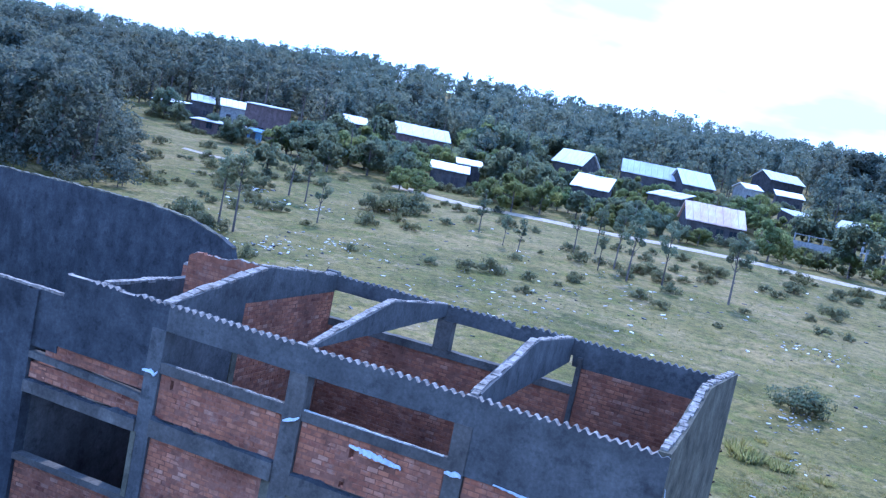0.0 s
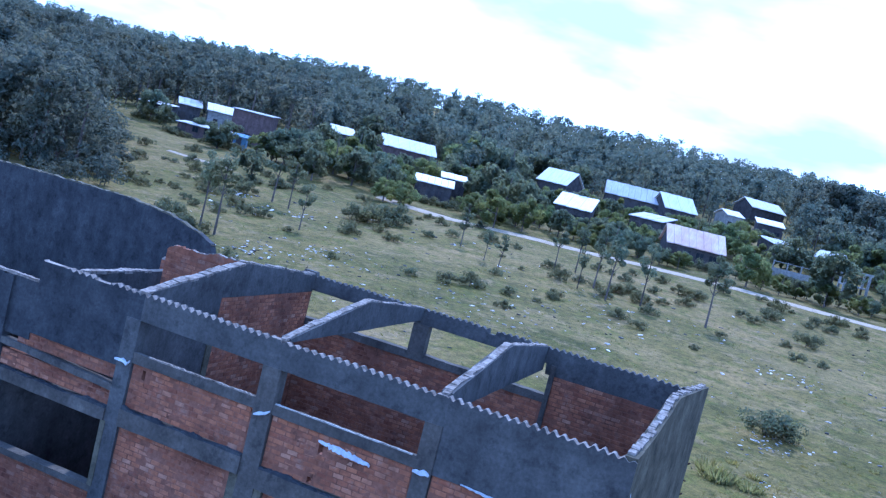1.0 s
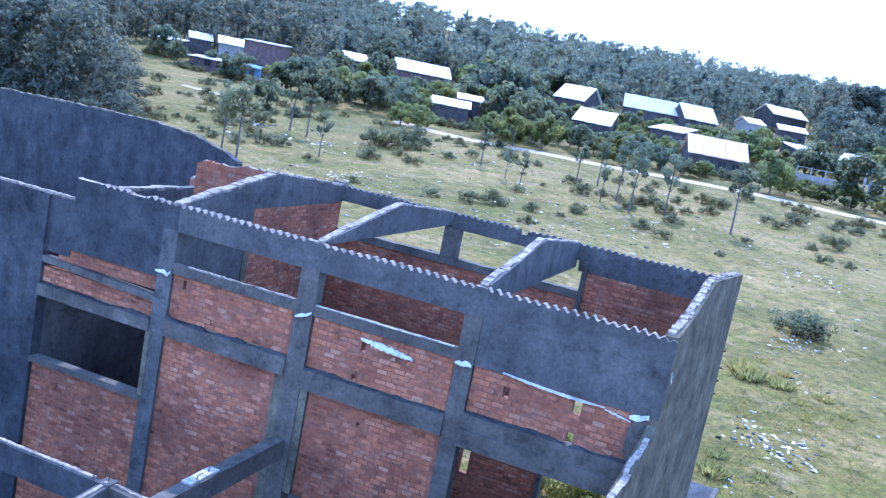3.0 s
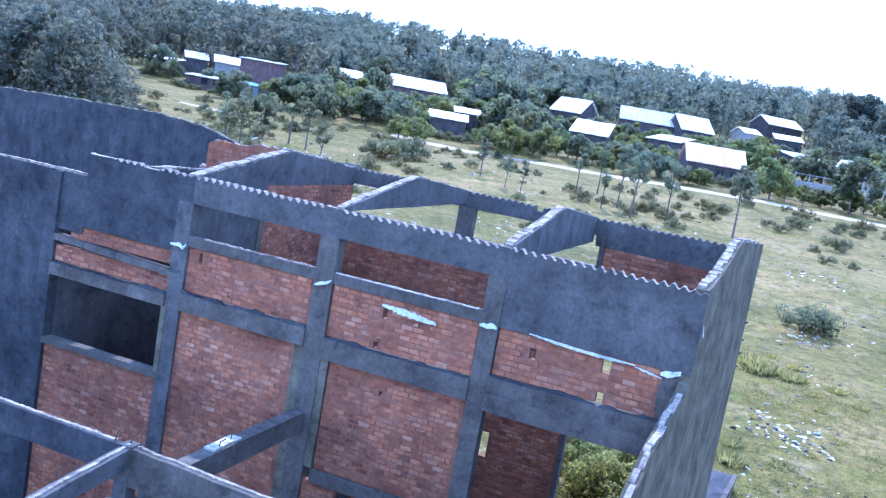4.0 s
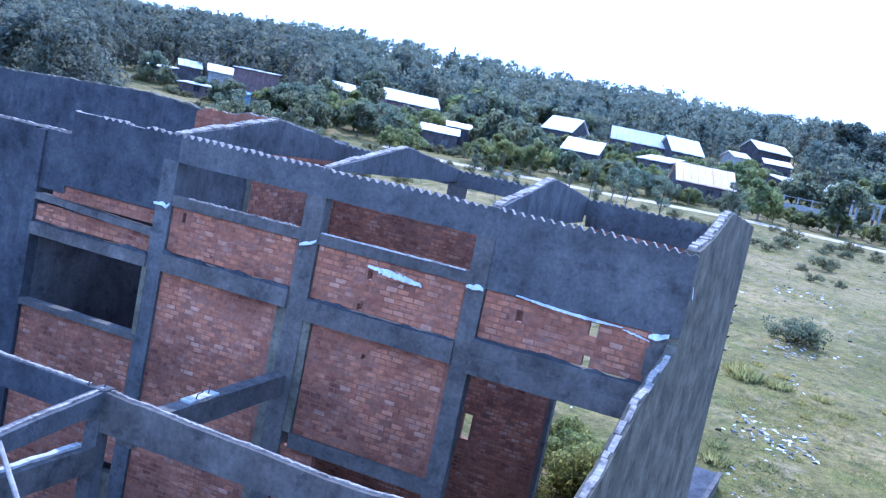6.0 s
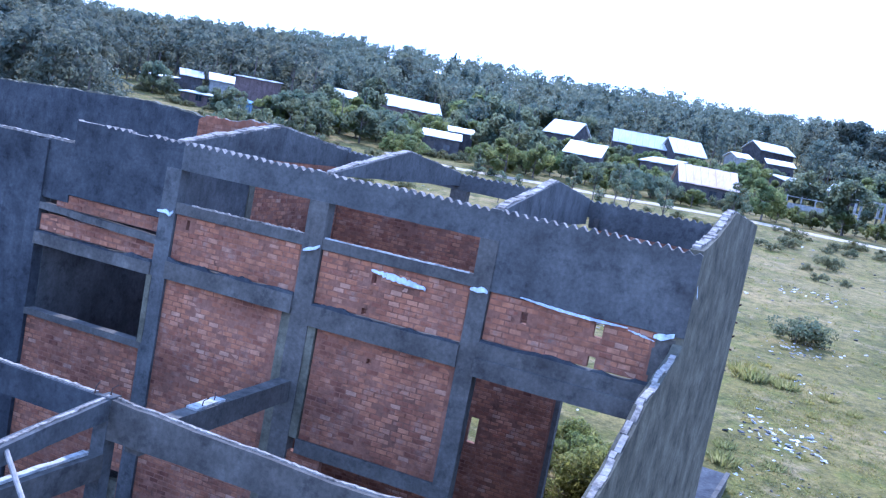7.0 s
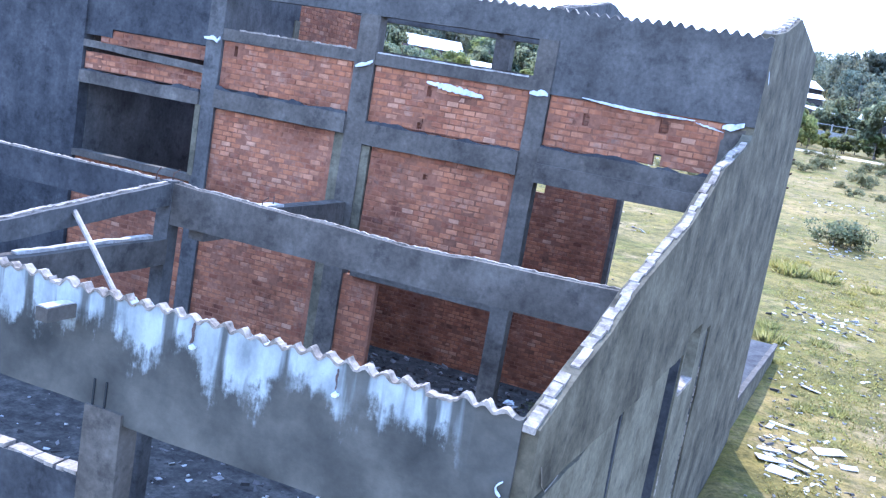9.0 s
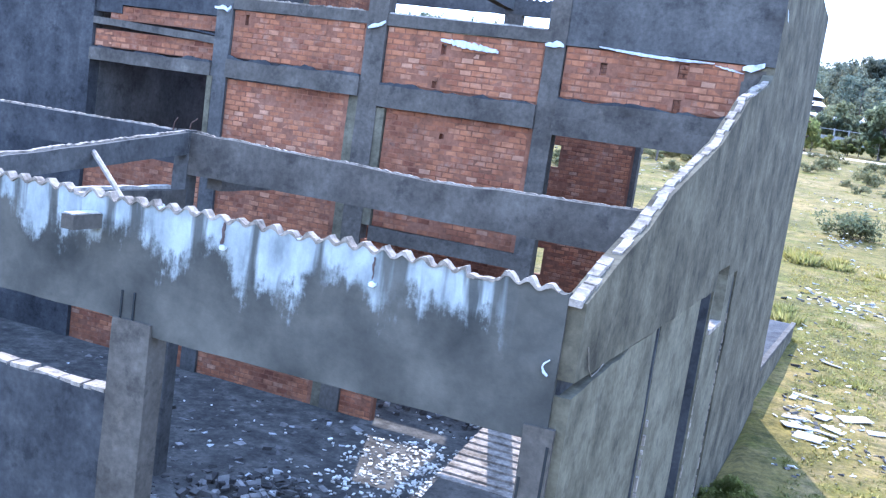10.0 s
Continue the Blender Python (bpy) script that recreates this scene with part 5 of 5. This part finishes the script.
tuft = [grass_clump(s) for s in (24, 25, 26)]
clumps = [(-0.5, 46.1, 1.2), (1.1, 45.9, 1.0), (0.3, 46.6, 1.1), (-0.7, 33.4, 0.8), (-1.0, 33.9, 0.9), (3.0, 45.8, 1.0), (-1.0, 47.2, 1.1), (-0.8, 35.2, 0.7), (0.7, 36.3, 0.4), (2.3, 42.2, 0.5), (-0.4, 30.8, 0.4), (-0.9, 31.5, 0.5)]
for i in range(46):
    y = rr.uniform(26, 60)
    clumps.append((rr.uniform(-0.9, 0.13 * y), y, rr.uniform(0.2, 0.6)))
plant(tuft, clumps, prng, 1.0, 1.6)
for p, m in firsts:
    p.matrix_basis = m


def wood(name, label, spots, seed, kinds, per, size, mat, hs):
    """Many trees that nobody could count, as one mesh of trunks and one of leaves."""
    rng = np.random.default_rng(seed)
    bank = []
    for i in range(10):
        c = crown_centres(rng, kinds[i % len(kinds)], 1.0)
        bank.append(leaf_cloud(rng, c, per, size))
    all_q, tv, tf = [], [], []
    for x, y in spots:
        h = rng.uniform(*hs) * (1 + 0.25 * noise.noise(Vector((x * 0.03, y * 0.03, 9))))
        q = bank[rng.integers(len(bank))].copy()
        a = rng.uniform(0, 6.28)
        ca, sa = math.cos(a), math.sin(a)
        w = h * rng.uniform(0.85, 1.25)
        z = ground_z(x, y)
        n = q[:, 3].copy()
        r = np.stack(((q[..., 0] * ca - q[..., 1] * sa) * w + x, (q[..., 0] * sa + q[..., 1] * ca) * w + y, q[..., 2] * h + z), axis=-1)
        r[:, 3] = np.stack((n[:, 0] * ca - n[:, 1] * sa, n[:, 0] * sa + n[:, 1] * ca, n[:, 2]), axis=-1)
        all_q.append(r)
        o = len(tv)
        for zz, rad in ((-0.2, 0.022 * h), (0.75 * h, 0.008 * h)):
            tv += [(x + rad * math.cos(k * 2.094), y + rad * math.sin(k * 2.094), z + zz) for k in range(3)]
        tf += [(o + k, o + (k + 1) % 3, o + 3 + (k + 1) % 3, o + 3 + k) for k in range(3)]
    root = tagged(new(name, quads_mesh(name, np.concatenate(all_q), mat)), label, "forest", kind="stuff")
    part("trunks", mesh_from("trunks", tv, tf, M_BARK), root, kind="stuff")
    return root


frng = random.Random(21)
far_spots = []
while len(far_spots) < 3300:
    y = frng.uniform(145, 370)
    x = frng.uniform(-1.25 * y - 20, 0.3 * y + 15)
    if y < 168 and -45 < x < 14: continue
    if any(a * FAR - 2 < x < b * FAR + 2 and c * FAR - 3 < y < d * FAR + 3 for a, b, c, d in PLOTS): continue
    if y < 172 and -0.84 * y < x < -40 and frng.random() < (0.3 if x < -0.6 * y else 0.8): continue
    if room(x, y, 2.0) < 9.5: continue
    far_spots.append((x, y))
wood("hill_forest", "dense grey-green forest on the hillside above the wood", [p for p in far_spots if p[1] < 250 and p[0] < -0.56 * p[1]], 30, ("tall", "pine", "tall", "round"), 30, 0.036, M_GREYLEAF, (6.5, 11.5))
wood("far_forest", "dense dark green pine forest on the hillside", [p for p in far_spots if p[1] < 250 and p[0] >= -0.56 * p[1]], 31, ("pine", "tall", "round", "tall", "pine", "cone"), 26, 0.038, M_FOREST_HAZE, (5.5, 10.0))
wood("distant_forest", "dense green forest up to the skyline, haze put into its leaf colour", [p for p in far_spots if p[1] >= 250], 33, ("tall", "round", "pine", "round"), 14, 0.047, M_FOREST_HAZE, (6.5, 9.0))
wood("tall_stand", "taller dark trees standing behind the village", [(frng.uniform(-1, 17), frng.uniform(196, 214)) for i in range(16)] + [(frng.uniform(-95, -82), frng.uniform(186, 202)) for i in range(7)], 36, ("tall", "pine", "tall"), 60, 0.032, M_GREYLEAF, (9.5, 13.0))
left_spots = []
while len(left_spots) < 330:
    y = frng.uniform(70, 140)
    x = frng.uniform(-1.3 * y - 10, -0.87 * y - 2)
    if x > -66 and y < 76: continue
    if y > 84 and x > -0.84 * y: continue
    left_spots.append((x, y))
wood("left_wood", "dense grey-green wood at the edge of the pasture", left_spots, 32, ("tall", "round", "tall", "pine"), 58, 0.027, M_GREYLEAF, (7.0, 11.5))
edge_spots = []
while len(edge_spots) < 260:
    y = frng.uniform(66, 108)
    x = frng.uniform(-1.25 * y, -0.83 * y - 1)
    if y > 90 and x > -0.8 * y and frng.random() < 0.7: continue
    edge_spots.append((x, y))
wood("thicket", "low grey-green thicket along the edge of the wood", edge_spots, 34, ("bush", "round"), 40, 0.06, M_GREYLEAF, (1.2, 3.2))

# grass tufts, thicker close by
grng = np.random.default_rng(5)
tufts = []
for lo, hi, count, h0 in ((12, 48, 15000, 0.075), (48, 112, 6000, 0.11)):
    y = grng.uniform(lo, hi, count)
    x = np.where(grng.random(count) < (0.9 if hi < 50 else 0.0), grng.uniform(-0.9, 9, count), grng.uniform(-0.8, 0.12, count) * y)
    for xx, yy in zip(x, y):
        if -34.5 < xx < -0.75 and 5 < yy < 24.8 or (yy < 32 and xx < -0.2):
            continue
        if grng.random() > 0.45 + 1.3 * noise.noise(Vector((xx * 0.25, yy * 0.25, 3))):
            continue
        z = ground_z(xx, yy)
        k = 5
        a = grng.uniform(0, 6.28, k)
        d = np.stack((np.cos(a), np.sin(a), np.zeros(k)), 1)
        hh = h0 * grng.uniform(0.5, 1.5, (k, 1))
        base = np.array((xx, yy, z - 0.02)) + d * h0 * 0.4
        tip = base + d * hh * 0.8 + np.array((0, 0, 1)) * hh
        side = np.stack((-d[:, 1], d[:, 0], d[:, 2]), 1) * h0 * 0.28
        up = d * 0.3 + np.array((0, 0, 1.0)) + grng.normal(size=(k, 3)) * 0.25
        tufts.append(np.stack((base - side, base + side, tip, up / np.linalg.norm(up, axis=1)[:, None]), axis=1))
tagged(new("grass", quads_mesh("grass", np.concatenate(tufts), M_TUFT)), "tufts of dry and green grass", "grass", kind="stuff")


# ---------------------------------------------------------------- debris
def chunks(name, spots, mat, label, seed, flat=0.5):
    rng = random.Random(seed)
    v, f = [], []
    for x, y, z, s in spots:
        o = len(v)
        a, b, c = s * rng.uniform(0.5, 1.4), s * rng.uniform(0.4, 1.0), s * flat * rng.uniform(0.3, 1.0)
        e = Euler((rng.gauss(0, 0.25), rng.gauss(0, 0.25), rng.uniform(0, 6.3))).to_matrix()
        for q in ((-1, -1, -1), (1, -1, -1), (1, 1, -1), (-1, 1, -1), (-1, -1, 1), (1, -1, 1), (1, 1, 1), (-1, 1, 1)):
            k = rng.uniform(0.7, 1.1)
            v.append(Vector((x, y, z + c * 0.3)) + e @ Vector((q[0] * a * k / 2, q[1] * b * k / 2, q[2] * c * k / 2)))
        f += [tuple(o + i for i in q) for q in ((3, 2, 1, 0), (4, 5, 6, 7), (0, 1, 5, 4), (1, 2, 6, 5), (2, 3, 7, 6), (3, 0, 4, 7))]
    return tagged(new(name, mesh_from(name, v, f, mat)), label, "debris", kind="stuff")


drng = random.Random(8)
white, grey = [], []
heaps = [(1.0, 38.0, 1.5, 90, 0.2), (0.2, 23.0, 0.7, 60, 0.17), (0.9, 21.5, 0.6, 40, 0.14), (1.6, 55.0, 1.8, 60, 0.18), (1.0, 47, 1.2, 30, 0.16), (3.2, 73.9, 1.2, 20, 0.25), (0.8, 74.8, 1.6, 20, 0.22), (-0.2, 30, 0.8, 20, 0.12), (-38.5, 63, 2.5, 50, 0.3), (-52, 80, 2.5, 30, 0.35), (-36, 70, 4, 60, 0.25), (-20, 66, 6, 40, 0.22), (-14, 74, 8, 60, 0.25), (-56, 86, 2, 30, 0.4), (-46, 84, 1.5, 20, 0.35), (-26, 66, 6, 30, 0.22)]
for hx, hy, r, k, s in heaps:
    for i in range(k):
        x, y = drng.gauss(hx, r * 0.6), drng.gauss(hy, r * 0.75)
        if y < 32 and x < -0.2: continue
        (white if drng.random() < 0.7 else grey).append((x, y, ground_z(x, y), s * drng.uniform(0.4, 1.4)))
for i in range(420):
    y = drng.uniform(20, 100)
    x = drng.uniform(-0.75 * y, 0.14 * y)
    if -36 < x < -0.6 and y < 29: continue
    (white if drng.random() < 0.55 else grey).append((x, y, ground_z(x, y), drng.uniform(0.08, 0.26) * (0.7 + y / 90)))
for i in range(260):
    x, y = drng.uniform(-0.4, 4), drng.uniform(17, 34)
    (white if drng.random() < 0.4 else grey).append((x, y, ground_z(x, y), drng.uniform(0.04, 0.16)))
chunks("white_debris", white, M_WHITE, "scattered white plaster and plastic scraps", 41, 0.22)
chunks("field_rubble", grey, M_RUBBLE, "scattered grey and brown rubble", 42, 0.35)
inside = []
for i in range(3400):
    x, y = drng.uniform(-14, -2.5), drng.uniform(7.2, 15.0)
    inside.append((x, y, -1.2, drng.uniform(0.03, 0.13) * (1.7 if drng.random() < 0.06 else 1)))
for i in range(900):
    x, y = drng.uniform(-11.3, -1.9), drng.uniform(15.8, 22.2)
    inside.append((x, y, -1.13, drng.uniform(0.04, 0.16)))
for i in range(500):
    x, y = drng.gauss(-7.0, 1.2), drng.gauss(10.5, 1.2)
    inside.append((x, y, -1.2 + max(0, 0.35 - 0.2 * math.hypot(x + 7, y - 10.5)), drng.uniform(0.05, 0.17)))
litter = []
for i in range(900):
    x, y = drng.gauss(-5.7, 0.8), drng.gauss(13.7, 1.1)
    if -7.6 < x < -3.0 and 7.0 < y < 18 and not 15.2 < y < 15.7: litter.append((x, y, -1.14, drng.uniform(0.02, 0.09)))
for i in range(110):
    litter.append((drng.uniform(-12, -2.4), drng.uniform(7.2, 15), -1.14, drng.uniform(0.02, 0.08)))
chunks("plaster_litter", litter, M_WHITE, "white plaster crumbs strewn over the floor", 44, 0.5)
chunks("floor_rubble", inside, M_RUBBLE, "broken brick, mortar and rubbish on the floor", 43, 0.7)

for i, (x, y, rz, l, w) in enumerate(((1.25, 23.6, 25, 0.75, 0.42), (0.55, 23.2, 70, 0.5, 0.3), (0.0, 22.0, 20, 0.7, 0.35), (0.25, 21.4, -15, 0.6, 0.4), (0.75, 22.4, -35, 0.55, 0.16), (0.6, 22.0, -38, 0.6, 0.14), (0.3, 24.6, 5, 1.0, 0.09), (0.75, 28.6, -30, 0.6, 0.16), (-0.1, 22.6, -10, 0.5, 0.22), (-0.15, 24.4, 80, 0.5, 0.16), (1.7, 22.9, 10, 0.4, 0.25))):
    b = strip("x", -l / 2, l / 2, -w / 2, w / 2, 0, 0.022, M_BOARD, 0.15, 1, 0.02, "board")
    ob = tagged(new("board", b), "pale broken board lying in the grass", "board", "broken boards")
    ob.matrix_basis = pose(x, y, ground_z(x, y) + 0.03, prng.uniform(-6, 6), prng.uniform(-6, 6), rz)



# ---------------------------------------------------------------- small fittings
for i, (y, z) in enumerate(((22.5, 6.15), (22.5, 5.75), (22.5, 5.4), (22.5, 5.1))):
    tagged(new("wall_peg", tube([(-1.12, y, z), (-1.02, y, z + 0.01), (-0.97, y - 0.03, z + 0.05 - 0.04 * (i % 2))], 0.028, 0.02, M_RUST, 6)), "short dark iron peg in the wall", "peg", "iron pegs")
tagged(new("conduit", tube([(-1.2, 20.6, 5.6), (-1.19, 20.75, 4.9), (-1.18, 20.9, 4.2)], 0.01, 0.01, M_CAP, 6)), "thin white conduit on the side wall", "conduit")
tagged(new("plaster_chip", ragged([(-1.47 + 0.01 * k, 7.05 - 0.06 * k) for k in range(4)], 0.03, 15.36, 91)), "pale chip at the corner of the wall", "chip")
tagged(new("loose_wire", tube([(-1.962, 6.9, 3.1), (-1.95, 6.98, 2.92), (-1.942, 7.1, 2.83), (-1.935, 7.28, 2.84), (-1.92, 7.4, 2.88)], 0.004, 0.004, M_CAP, 5)), "loose pale wire hanging on the side wall", "wire")
for x in (-6.24, -6.1):
    part("slot", strip("x", x, x + 0.018, YA - 0.012, YA + 0.02, 2.42, 2.72, M_VOID, 0.03, 2, 0.003, "slot"), wall_front, "dark split beside the column")


def crumpled(seed, r):
    """A crumpled sheet of plastic: a small ball of facets pushed in and out."""
    bm = bmesh.new()
    bmesh.ops.create_icosphere(bm, subdivisions=3, radius=r)
    for v in bm.verts:
        k = 1 + 0.55 * noise.noise(v.co * (2.6 / r) + Vector((seed, 0, 0))) + 0.25 * noise.noise(v.co * (7 / r))
        v.co = Vector((v.co.x * k, v.co.y * k * 0.8, v.co.z * k * 0.55))
    me = bpy.data.meshes.new("plastic_scrap")
    bm.to_mesh(me)
    bm.free()
    me.materials.append(M_FOAM)
    return me


for i, (x, y, r) in enumerate(((-5.66, 19.71, 0.16), (-6.01, 20.77, 0.12))):
    ob = tagged(new("plastic_scrap", crumpled(i * 3.1, r)), "crumpled white plastic scrap on the dark floor", "scrap", "plastic scraps")
    ob.matrix_basis = pose(x, y, -1.09, 0, 0, 40 * i)
